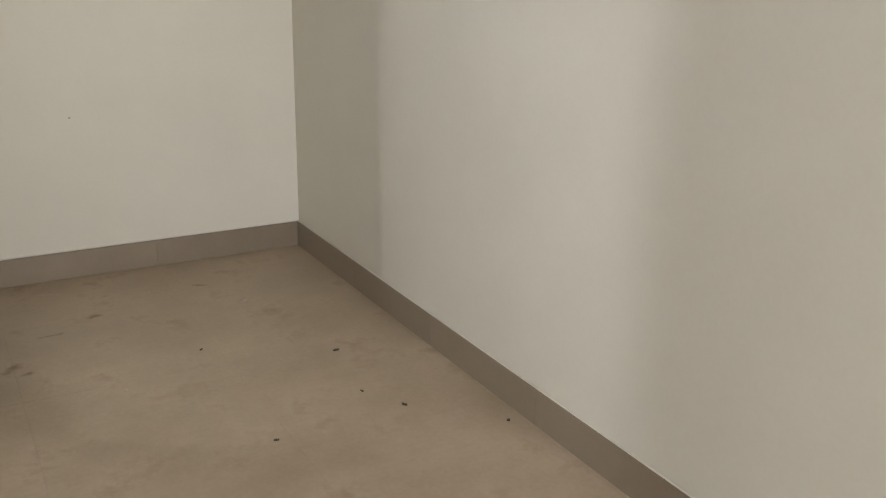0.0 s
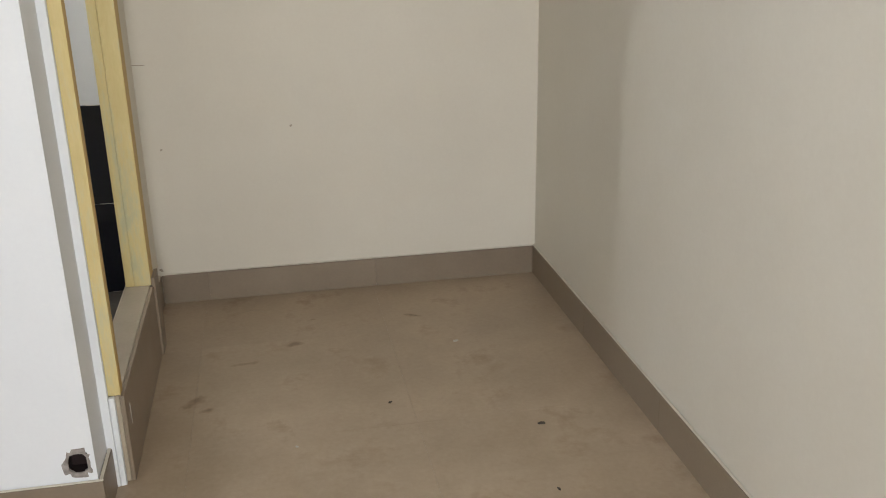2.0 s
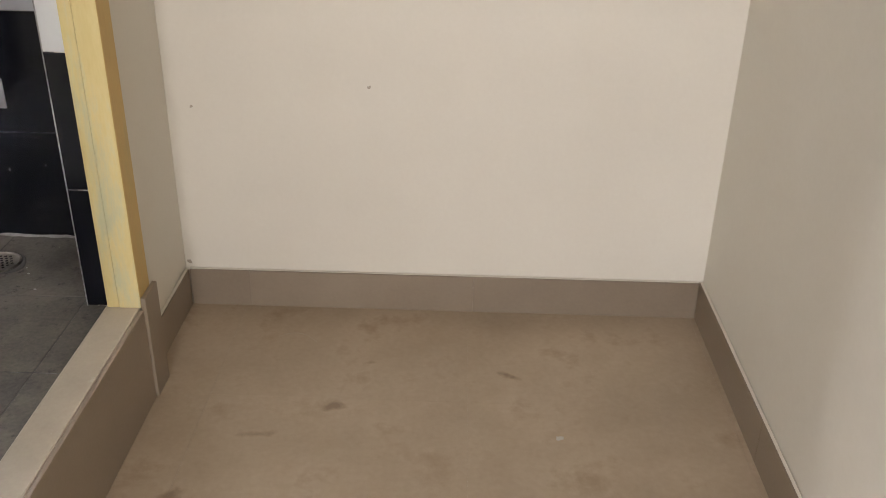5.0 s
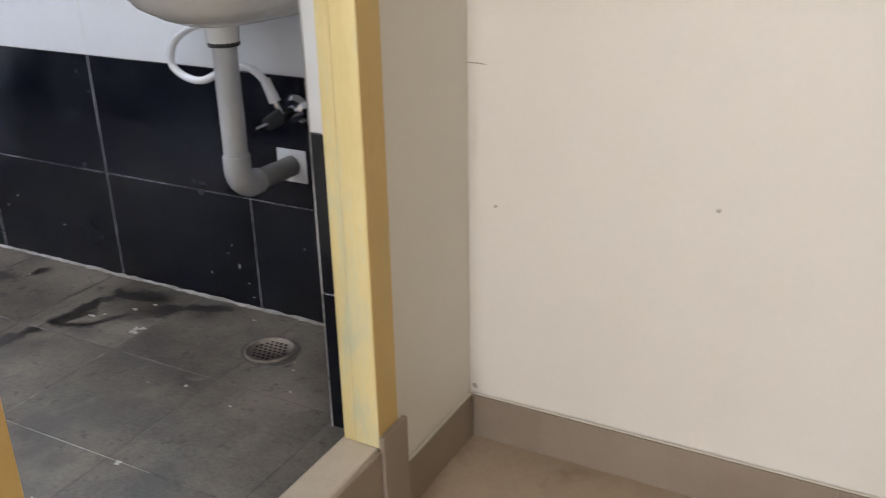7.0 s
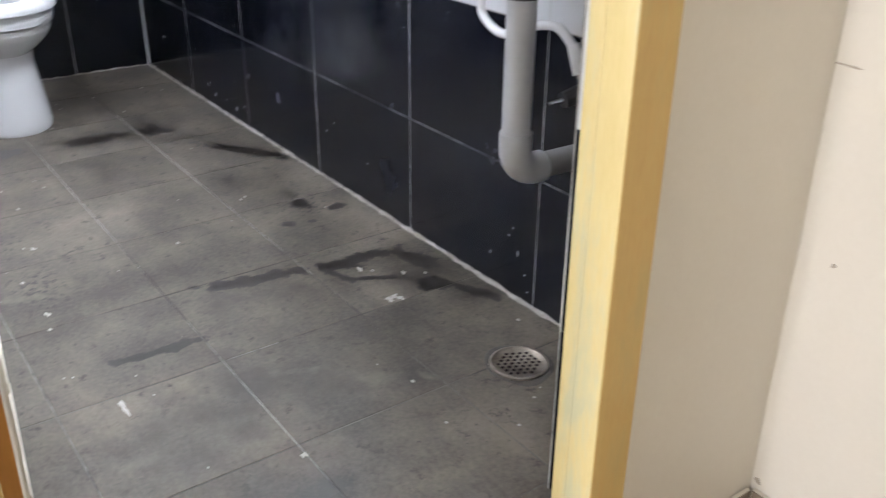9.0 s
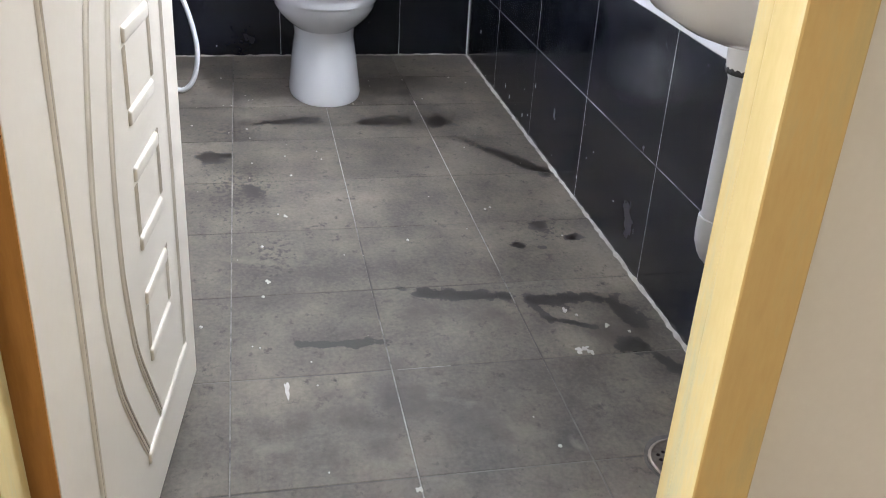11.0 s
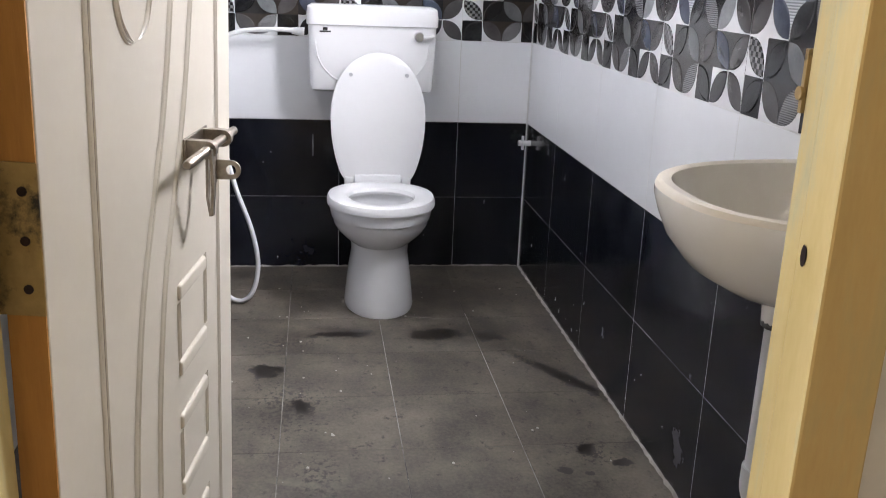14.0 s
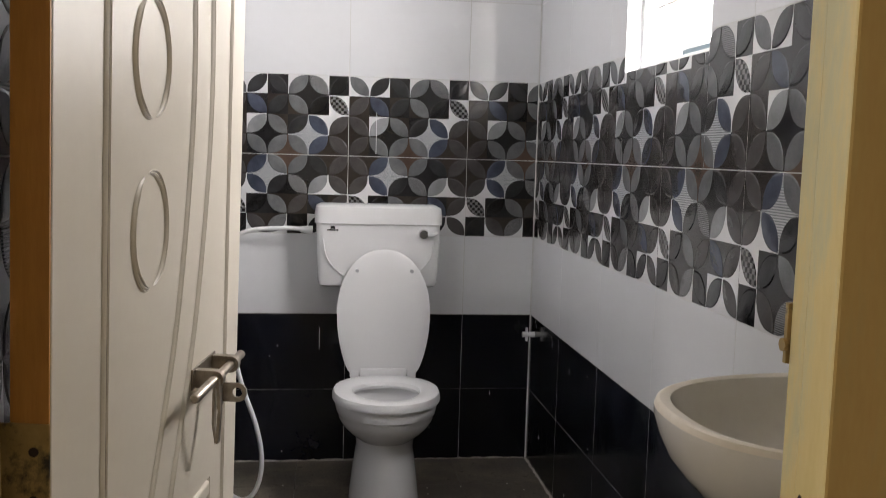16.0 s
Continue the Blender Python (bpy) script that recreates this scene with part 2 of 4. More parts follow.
DEBRIS = mat("dark_debris", (0.03, 0.022, 0.016), (0.08, 0.06, 0.045), 0.8, 60, 200, 0.3)
MARK = mat("scuff_mark", (0.33, 0.28, 0.22), (0.45, 0.39, 0.31), 0.8, 60, 200, 0.2)
ALU = mat("white_window_paint", (0.7, 0.7, 0.7), (0.76, 0.76, 0.76), 0.4, 5, 60, 0.05)
PET = {
    "W": mat("petal_white", (0.62, 0.62, 0.63), (0.7, 0.7, 0.71), 0.13, 5, 60, 0.0),
    "d": mat("petal_ground_dark", (0.011, 0.011, 0.012), (0.02, 0.019, 0.02), 0.14, 5, 120, 0.02),
    "n": mat("petal_ground_brown", (0.022, 0.017, 0.015), (0.042, 0.032, 0.027), 0.14, 5, 120, 0.02),
    "k": mat("petal_ground_black", (0.005, 0.005, 0.006), (0.01, 0.01, 0.011), 0.14, 5, 120, 0.02),
    "L": mat("petal_light_grey", (0.19, 0.197, 0.205), (0.31, 0.318, 0.328), 0.15, 14, 260, 0.12),
    "G": mat("petal_grey", (0.085, 0.089, 0.093), (0.165, 0.17, 0.176), 0.15, 14, 260, 0.12),
    "D": mat("petal_dark", (0.018, 0.018, 0.02), (0.034, 0.034, 0.037), 0.15, 14, 260, 0.12),
    "K": mat("petal_black", (0.006, 0.006, 0.007), (0.012, 0.012, 0.013), 0.14, 14, 160, 0.02),
    "B": mat("petal_blue", (0.03, 0.037, 0.058), (0.072, 0.084, 0.12), 0.15, 14, 260, 0.12),
    "N": mat("petal_brown_grey", (0.042, 0.038, 0.038), (0.08, 0.073, 0.073), 0.15, 14, 260, 0.12),
    "S": mat("petal_striped", (0.02, 0.02, 0.02), (0.05, 0.05, 0.05), 0.16, 14, 160, 0.02),
    "F": mat("petal_finely_lined", (0.05, 0.05, 0.05), (0.12, 0.12, 0.12), 0.16, 14, 160, 0.02),
    "s": mat("star_pale_lined", (0.3, 0.3, 0.3), (0.5, 0.5, 0.5), 0.16, 14, 160, 0.02),
    "o": mat("star_rust_brown", (0.065, 0.042, 0.032), (0.11, 0.07, 0.052), 0.14, 14, 160, 0.02),
    "X": mat("petal_hatched", (0.02, 0.02, 0.02), (0.05, 0.05, 0.05), 0.16, 14, 160, 0.02),
}
xm = PET["X"].node_tree
chk = xm.nodes.new("ShaderNodeTexChecker")
chk.inputs["Scale"].default_value, chk.inputs["Color1"].default_value, chk.inputs["Color2"].default_value = 95.0, (0.012, 0.012, 0.013, 1), (0.2, 0.2, 0.2, 1)
xg = xm.nodes.new("ShaderNodeNewGeometry")
xm.links.new(xg.outputs["Position"], chk.inputs["Vector"])
xm.links.new(chk.outputs["Color"], xm.nodes["Principled BSDF"].inputs["Base Color"])


def lined(m, scale, dark, light):
    """Fine level lines across a petal or star."""
    t = m.node_tree
    wav = t.nodes.new("ShaderNodeTexWave")
    wav.bands_direction = "Z"
    wav.inputs["Scale"].default_value, wav.inputs["Distortion"].default_value = scale, 0.15
    srp = t.nodes.new("ShaderNodeValToRGB")
    srp.color_ramp.elements[0].position, srp.color_ramp.elements[1].position = 0.42, 0.58
    srp.color_ramp.elements[0].color, srp.color_ramp.elements[1].color = (*dark, 1), (*light, 1)
    sg = t.nodes.new("ShaderNodeNewGeometry")
    t.links.new(sg.outputs["Position"], wav.inputs["Vector"])
    t.links.new(wav.outputs["Fac"], srp.inputs["Fac"])
    t.links.new(srp.outputs["Color"], t.nodes["Principled BSDF"].inputs["Base Color"])


lined(PET["S"], 40.0, (0.045, 0.04, 0.038), (0.36, 0.35, 0.34))
lined(PET["F"], 75.0, (0.06, 0.062, 0.065), (0.22, 0.22, 0.225))
lined(PET["s"], 60.0, (0.2, 0.21, 0.225), (0.5, 0.51, 0.53))
gl = bpy.data.materials.new("window_glass")
gl.use_nodes = True
gl.node_tree.nodes["Principled BSDF"].inputs["Transmission Weight"].default_value = 1.0
gl.node_tree.nodes["Principled BSDF"].inputs["Roughness"].default_value = 0.25
gl.node_tree.nodes["Principled BSDF"].inputs["IOR"].default_value = 1.1
GLASS = gl


# ---- building helpers ----
def box(bm, x0, x1, y0, y1, z0, z1, bevel=0.0, seg=2):
    r = bmesh.ops.create_cube(bm, size=1.0)
    for v in r["verts"]:
        v.co = Vector(((x0 + x1) / 2 + v.co.x * (x1 - x0), (y0 + y1) / 2 + v.co.y * (y1 - y0), (z0 + z1) / 2 + v.co.z * (z1 - z0)))
    if bevel:
        es = {e for v in r["verts"] for e in v.link_edges}
        bmesh.ops.bevel(bm, geom=list(es), offset=bevel, segments=seg, affect="EDGES", profile=0.5)
    return bm


def boxed(*a, **k):
    return box(bmesh.new(), *a, **k)


def finish(name, bm, mats, smooth=False):
    bmesh.ops.recalc_face_normals(bm, faces=bm.faces)
    me = bpy.data.meshes.new(name)
    bm.to_mesh(me)
    bm.free()
    for m in (mats if isinstance(mats, (list, tuple)) else [mats]):
        me.materials.append(m)
    if smooth:
        me.polygons.foreach_set("use_smooth", [True] * len(me.polygons))
        me.set_sharp_from_angle(angle=radians(38))
    return me


def part(name, bm, mats, parent, label="", smooth=False):
    """One mesh object under a thing or a part."""
    ob = new(name, finish(name, bm, mats, smooth))
    ob.parent = parent
    return tagged(ob, label)


def thing(name, label, category, at=(0, 0, 0), group="", kind=""):
    ob = new(name)
    ob.location = at
    ob.empty_display_size = 0.05
    return tagged(ob, label, category, group, kind)


def solid(name, bm, mats, label, category, kind="", group="", smooth=False):
    return tagged(new(name, finish(name, bm, mats, smooth)), label, category, group, kind)


def loft(bm, rings, close_top=True, close_bottom=True, mat_index=0):
    rows = [[bm.verts.new(p) for p in r] for r in rings]
    k = len(rows[0])
    for a, b in zip(rows, rows[1:]):
        for i in range(k):
            bm.faces.new((a[i], a[(i + 1) % k], b[(i + 1) % k], b[i])).material_index = mat_index
    if close_bottom:
        bm.faces.new(rows[0]).material_index = mat_index
    if close_top:
        bm.faces.new(list(reversed(rows[-1]))).material_index = mat_index
    return rows


def oval(cx, cy, z, front, back, half, n=40, p=2.0):
    """A ring with its own radius towards +x, towards -x and sideways."""
    pts = []
    for i in range(n):
        a = 2 * math.pi * i / n
        c, s = math.cos(a), math.sin(a)
        q = 2 / p
        x = math.copysign(abs(c) ** q, c) * (front if c > 0 else back)
        pts.append(Vector((cx + x, cy + math.copysign(abs(s) ** q, s) * half, z)))
    return pts


def tube(bm, pts, r, n=12, caps=True):
    pts = [Vector(p) for p in pts]
    rings, up = [], None
    for i, p in enumerate(pts):
        d = (pts[min(i + 1, len(pts) - 1)] - pts[max(i - 1, 0)]).normalized()
        if up is None:
            up = d.orthogonal().normalized()
        up = (up - d * up.dot(d)).normalized()
        side = d.cross(up)
        rr = r[i] if isinstance(r, (list, tuple)) else r
        rings.append([p + (up * math.cos(2 * math.pi * k / n) + side * math.sin(2 * math.pi * k / n)) * rr for k in range(n)])
    loft(bm, rings, caps, caps)
    return bm


def tubed(pts, r, n=12):
    return tube(bmesh.new(), pts, r, n)


def spline(pts, k=8):
    """Points along a smooth curve through pts."""
    pts = [Vector(p) for p in pts]
    out = []
    for i in range(len(pts) - 1):
        p0, p1, p2, p3 = pts[max(i - 1, 0)], pts[i], pts[i + 1], pts[min(i + 2, len(pts) - 1)]
        for j in range(k):
            t = j / k
            out.append(0.5 * ((2 * p1) + (p2 - p0) * t + (2 * p0 - 5 * p1 + 4 * p2 - p3) * t * t + (3 * p1 - p0 - 3 * p2 + p3) * t ** 3))
    return out + [pts[-1]]


def blob(cx, cy, z, rx, ry, seed, turn=0.0, n=26, rough=0.35, h=0.0012):
    """A thin flat patch with an uneven outline."""
    rg = random.Random(seed)
    ph = [rg.uniform(0, 6.28) for _ in range(5)]
    bm = bmesh.new()
    ring = []
    for i in range(n):
        a = 2 * math.pi * i / n
        k = 1 + rough * sum(math.sin((j + 2) * a + ph[j]) / (j + 1.6) for j in range(5))
        x, y = rx * k * math.cos(a), ry * k * math.sin(a)
        ring.append((cx + x * math.cos(turn) - y * math.sin(turn), cy + x * math.sin(turn) + y * math.cos(turn)))
    loft(bm, [[Vector((x, y, z)) for x, y in ring], [Vector((cx + (x - cx) * 0.96, cy + (y - cy) * 0.96, z + h)) for x, y in ring]])
    return bm


# ---- large structure ----
# north wall of nook and bathroom in one run, with the ventilator opening
V0, V1, VZ0, VZ1 = -1.80, -1.222, 1.655, 2.24
bm = bmesh.new()
box(bm, -2.99, V0, 0, 0.14, -0.05, ZC)
box(bm, V1, 1.5, 0, 0.14, -0.05, ZC)
box(bm, V0, V1, 0, 0.14, -0.05, VZ0)
box(bm, V0, V1, 0, 0.14, VZ1, ZC)
wall_north = solid("wall_north", bm, CREAM, "cream painted plaster wall behind nook and bathroom", "wall", "structure")
wall_east = solid("wall_east", boxed(W, 1.52, HY - 0.15, 0.0, -0.05, ZC), CREAM, "cream painted plaster wall along the passage", "wall", "structure")
bm = bmesh.new()
box(bm, XW, 0.0, -0.365, -0.0005, -0.05, ZC)
box(bm, XW, 0.0, -1.16, -0.365, 2.3, ZC)
wall_door = solid("wall_door", bm, CREAM, "cream plaster wall round the bathroom doorway", "wall", "structure")
bm = bmesh.new()
box(bm, XW, 0.006, -1.16, -1.143, -0.05, ZC, 0.003)
box(bm, 0.0062, 0.02, -1.158, -1.1435, -0.05, 0.238, 0.003)
HX0, HX1, HZ0, HZ1 = -0.072, -0.028, 0.13, 0.18  # square knocked-out socket hole
box(bm, XW, -0.013, -1.255, -1.1605, -0.05, ZC)
box(bm, XW, -0.013, YH, -1.2552, -0.05, HZ0)
box(bm, XW, -0.013, YH, -1.2552, HZ1, ZC)
box(bm, XW, HX0, YH, -1.2552, HZ0, HZ1)
box(bm, HX1, -0.013, YH, -1.2552, HZ0, HZ1)
wall_corner = solid("wall_corner", bm, WHITE, "white painted wall corner beside the doorway", "wall", "structure")
wall_hall = solid("wall_hall", boxed(HX - 0.15, XW, YH, -1.223, -0.05, ZC), WHITE, "white painted wall between hall and bathroom", "wall", "structure")
wall_far = solid("wall_far", boxed(-2.99, -2.868, -1.2225, -0.0005, -0.05, ZC), WHITE, "masonry wall behind the toilet", "wall", "structure")
# hall: south wall with window, west wall with an added light slit
bm = bmesh.new()
box(bm, HX - 0.15, 0.06, HY - 0.15, HY, -0.05, ZC)
box(bm, 1.3, W, HY - 0.15, HY, -0.05, ZC)
box(bm, 0.06, 1.3, HY - 0.15, HY, -0.05, 0.85)
box(bm, 0.06, 1.3, HY - 0.15, HY, 2.15, ZC)
wall_south = solid("wall_south", bm, WHITE, "white painted hall wall with a window opening", "wall", "structure")
bm = bmesh.new()
box(bm, HX - 0.15, HX, HY, -2.61, -0.05, ZC)
box(bm, HX - 0.15, HX, -2.43, YH - 0.001, -0.05, ZC)
box(bm, HX - 0.15, HX, -2.61, -2.43, 2.15, ZC)
wall_west = solid("wall_west", bm, WHITE, "white painted hall wall with an added light slit", "wall", "structure")
# Unseen wall added to end the west light's band on the east wall.
wall_partition = solid("wall_partition", boxed(-1.25, -1.1, HY, -2.34, 0.0, ZC), WHITE, "white painted wall added unseen to cut the west light", "wall", "structure")
ceiling = solid("ceiling", boxed(HX - 0.15, 1.52, HY - 0.15, 0.14, ZC, ZC + 0.12), CEIL, "white painted flat ceiling", "ceiling", "structure")
ceiling_bath = solid("ceiling_bathroom", boxed(-2.868, XW, -1.223, 0.0, ZBC, ZBC + 0.1), CEIL, "white painted bathroom ceiling", "ceiling", "structure")
ground = solid("ground", boxed(-40, 40, -40, 40, -0.3, -0.06), BEIGE_JOINT, "bare pale ground outside", "ground", "structure")
floor = solid("floor", boxed(HX - 0.15, 1.52, HY - 0.15, 0.14, -0.06, -0.0016), BEIGE_JOINT, "beige matt vitrified tile floor, dusty", "floor", "structure")
floor_bath = solid("floor_bathroom", boxed(-2.868, -0.0485, -1.223, 0.0, -0.05, ZB - 0.0008), SLATE_JOINT, "dark grey stone-look tile floor with wet stains", "floor", "structure")
# mortar layers behind the wall tiles, which show as joints: patchy between the black tiles, white above them
ZT = ROWS[2]


def two_grouts(bm):
    for f in bm.faces:
        f.material_index = 1 if f.calc_center_median().z > ZT else 0
    return bm


def mortar(x0, x1, y0, y1):
    bm = boxed(x0, x1, y0, y1, 0.15, ZT)
    return two_grouts(box(bm, x0, x1, y0, y1, ZT, ZBC))


bm = bmesh.new()
for x0, x1, z0, z1 in ((-2.868, XW, 0.15, ZT), (-2.868, V0, ZT, ZBC), (V1, XW, ZT, ZBC), (V0, V1, ZT, VZ0), (V0, V1, VZ1, ZBC)):
    box(bm, x0, x1, YN + 0.0005, 0.0, z0, z1)
tiling_north = solid("tiling_north", two_grouts(bm), [GROUT, WGROUT], "black, white and petal-patterned wall tiling", "wall tiles", "structure")
tiling_far = solid("tiling_far", mortar(-2.868, LF - 0.0005, -1.2228, YN + 0.0023), [GROUT, WGROUT], "black, white and petal-patterned wall tiling", "wall tiles", "structure")
tiling_south = solid("tiling_south", mortar(LF - 0.002, XW - 0.001, -1.223, YS - 0.0005), [GROUT, WGROUT], "black, white and petal-patterned wall tiling", "wall tiles", "structure")
bm = bmesh.new()
box(bm, XE + 0.0005, XW, -0.363, YN + 0.002, 0.15, ZBC)
box(bm, XE + 0.0005, XW, -1.2, -1.165, 0.15, ZBC)
box(bm, XE + 0.0005, XW, -1.165, -0.363, 2.3, ZBC)
box(bm, XE + 0.0005, -0.051, -0.3645, -0.3630, 0.15, 2.3)
tiling_east = solid("tiling_east", bm, GROUT, "wall tiling round the inside of the doorway", "wall tiles", "structure")

for y, x0, x1 in ((-0.636, LF + 0.01, -0.06), (-0.9405, LF + 0.01, -0.3), (-0.3315, -2.3, -0.95)):
    part("grout_line", boxed(x0, x1, y - 0.0012, y + 0.0012, ZB - 0.0007, ZB - 0.0002), FLINE, floor_bath)
part("grout_line", boxed(-0.7382, -0.7358, -0.625, -0.52, ZB - 0.0007, ZB - 0.0002), FLINE, floor_bath)
for k in range(5):
    x = -0.556 - 0.46 * k
    part("grout_line", boxed(x - 0.00075, x + 0.00075, YN + 0.0003, YN + 0.0015, 0.201, ZT - 0.001), STRIP, tiling_north)
for k in range(2):
    y = -0.30 - 0.46 * k
    part("grout_line", boxed(LF - 0.0015, LF - 0.0003, y - 0.00075, y + 0.00075, 0.201, ZT - 0.001), STRIP, tiling_far)
part("corner_bead", boxed(LF - 0.0005, LF + 0.0055, YN - 0.0045, YN + 0.0005, 0.2, ZBC), WGROUT, tiling_far, "white corner joint")
part("corner_bead", boxed(XE - 0.0008, XE + 0.0016, -0.3672, -0.3638, 0.2, 2.3), STRIP, tiling_east, "white grouted tile corner")

# ---- threshold and door frame ----
bm = bmesh.new()
box(bm, -0.048, 0.03, -1.1425, -0.36, 0.0, 0.236, 0.004)
door_sill = solid("door_sill", bm, SILL, "raised beige stone threshold, chipped and dusty", "threshold", "structure")
face = bmesh.new()
box(face, 0.0302, 0.04, -1.142, -0.437, 0.0, 0.234, 0.002)
part("riser_tile", face, SKIRT, door_sill, "brown tile on the step's face")
part("riser_tile", boxed(0.0345, 0.046, -0.4355, -0.352, 0.0, 0.262, 0.002), SKIRT, door_sill)
part("riser_chip", boxed(0.0405, 0.0415, -1.09, -1.086, 0.13, 0.185), CEMENT, door_sill, "pale chip")

door_frame = thing("door_1", "yellow primer-painted wooden door frame, brush-streaked", "door frame", (0, 0, 0.236), kind="structure")


def in_frame(ob):
    ob.matrix_parent_inverse = door_frame.matrix_basis.inverted()
    return ob


door_frame.location = (0, 0, 0.236)
bpy.context.view_layer.update()
for y0, y1, nm in ((J1, -0.3655, 1), (-1.1425, J0, -1)):
    bm = bmesh.new()
    box(bm, -0.015, 0.034, y0, y1, 0.2362, 2.3, 0.003)
    ya, yb, xa = (y0 + 0.0015, y1, -0.042) if nm > 0 else (y0, y1 - 0.002, -0.05)
    box(bm, xa, -0.0152, ya, yb, 0.2362, 2.3, 0.002)
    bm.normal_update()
    # Faces towards the passage take the shaded primer tone.
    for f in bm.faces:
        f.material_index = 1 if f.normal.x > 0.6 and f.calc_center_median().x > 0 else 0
    in_frame(part("jamb", bm, [YELLOW, YELLOW_SHADED], door_frame))
bm = bmesh.new()
box(bm, -0.05, 0.034, J0 + 0.0005, J1 - 0.0005, 2.235, 2.2995, 0.003)
in_frame(part("head", bm, YELLOW, door_frame))
bm = bmesh.new()
loft(bm, [[Vector((-0.002 + 0.0038 * math.cos(a), J1 - 0.0004, 1.118 + 0.009 * math.sin(a))) for a in np.linspace(0, 2 * math.pi, 16, endpoint=False)],
          [Vector((-0.002 + 0.0045 * math.cos(a), J1 - 0.0012, 1.118 + 0.01 * math.sin(a))) for a in np.linspace(0, 2 * math.pi, 16, endpoint=False)]])
in_frame(part("bolt_hole", bm, DARK, door_frame, "dark drilled hole"))
bm = bmesh.new()
box(bm, -0.048, -0.0425, -0.4352, -0.42, 1.235, 1.29, 0.0005)
tube(bm, [(-0.0455, -0.4345, 1.252), (-0.0455, -0.438, 1.252)], 0.006, 12)
in_frame(part("strike_plate", bm, RUST, door_frame, "blackened steel keeper"))

# ---- skirting ----
def skirting(name, x0, x1, y0, y1, along):
    s = thing(name, "brown-grey tile skirting with a white top joint", "skirting", ((x0 + x1) / 2, (y0 + y1) / 2, 0), kind="structure")
    inv = Matrix.Translation(s.location).inverted()
    a, b = (x0, x1) if along == "x" else (y0, y1)
    k = b
    while k > a + 0.01:
        j = max(a, k - 0.6)
        c = (j + 0.0002, k - 0.0002)
        bm = boxed(*(c if along == "x" else (x0, x1)), *(c if along == "y" else (y0, y1)), 0.0, 0.107 + RG.uniform(-0.0008, 0.0008), 0.0006, 1)
        o = part("skirting_tile", bm, SKIRT, s)
        o.matrix_parent_inverse = inv
        g = part("top_joint", boxed(*(c if along == "x" else (x0 + 0.002, x1 - 0.002)), *(c if along == "y" else (y0 + 0.002, y1 - 0.002)), 0.1079, 0.1093), CREAM, s)
        g.matrix_parent_inverse = inv
        k = j
    return s


skirting("baseboard_north", 0.0115, W - 0.0115, -0.011, -0.0005, "x")
skirting("baseboard_east", W - 0.011, W - 0.0005, HY, -0.0005, "y")
skirting("baseboard_door", 0.0005, 0.011, -0.352, -0.012, "y")
skirting("baseboard_corner", -0.0125, -0.001, YH - 0.0, -1.1615, "y")
skirting("baseboard_hall", HX + 0.012, -0.001, YH - 0.0115, YH - 0.0005, "x")
skirting("baseboard_west", HX + 0.0005, HX + 0.011, -2.43, YH - 0.012, "y")
skirting("baseboard_south", HX + 0.012, W - 0.012, HY + 0.0005, HY + 0.011, "x")

# broken socket hole in the white corner
sock = thing("socket_hole", "broken-open empty socket hole in white plaster", "wall hole", ((HX0 + HX1) / 2, YH, (HZ0 + HZ1) / 2))
rg = random.Random(4)


def ragged(a0, b0, a1, b1, y0, y1, jag, n=30):
    """A broken plaster rim between an uneven outer and a squarer inner outline."""
    k = [rg.uniform(1 - jag, 1 + jag) for _ in range(n)]

    def ring(a, b, y, sharp):
        out = []
        for i in range(n):
            t = 2 * math.pi * i / n
            c, q = math.cos(t), math.sin(t)
            f = k[i] if sharp else 1 + (k[i] - 1) * 0.25
            out.append(Vector((math.copysign(abs(c) ** 0.55, c) * a * f, y, math.copysign(abs(q) ** 0.55, q) * b * f)))
        return out
    bm = bmesh.new()
    loft(bm, [ring(a0, b0, -0.0002, True), ring(a0 * 0.97, b0 * 0.97, y0, True), ring(a1, b1, y0 - 0.0006, False), ring(a1 * 0.96, b1 * 0.96, y1, False)], False, False)
    return bm


part("broken_edge", ragged(0.030, 0.033, 0.0205, 0.0235, -0.0012, 0.005, 0.22), BROKEN, sock, "grey broken plaster rim")
bm = bmesh.new()
box(bm, -0.0215, 0.0215, 0.0325, 0.0345, -0.0245, 0.0245)
box(bm, -0.0215, -0.0195, 0.002, 0.0325, -0.0245, 0.0245)
box(bm, 0.0195, 0.0215, 0.002, 0.0325, -0.0245, 0.0245)
box(bm, -0.0195, 0.0195, 0.002, 0.0325, -0.0245, -0.0225)
box(bm, -0.0195, 0.0195, 0.002, 0.0325, 0.0225, 0.0245)
part("cavity", bm, DARK, sock, "dark red-brown cavity")

# ---- ventilator window ----
win = thing("window_1", "white-framed bathroom ventilator with glass louvres", "window", ((V0 + V1) / 2, 0.05, VZ0), kind="structure")
winv = Matrix.Translation(win.location).inverted()
bm = bmesh.new()
box(bm, V0, V0 + 0.022, 0.02, 0.075, VZ0, VZ1, 0.002)
box(bm, V1 - 0.022, V1, 0.02, 0.075, VZ0, VZ1, 0.002)
box(bm, V0 + 0.022, V1 - 0.022, 0.02, 0.075, VZ0, VZ0 + 0.02, 0.002)
box(bm, V0 + 0.022, V1 - 0.022, 0.02, 0.075, VZ1 - 0.02, VZ1, 0.002)
part("window_frame", bm, ALU, win).matrix_parent_inverse = winv
part("window_sill", boxed(V0, V1, YN + 0.001, 0.02, VZ0 - 0.012, VZ0 + 0.001, 0.001), GLAZED, win).matrix_parent_inverse = winv
part("reveal_lining", boxed(V0, V0 + 0.002, YN, 0.02, VZ0 + 0.0012, VZ1), GLAZED, win).matrix_parent_inverse = winv
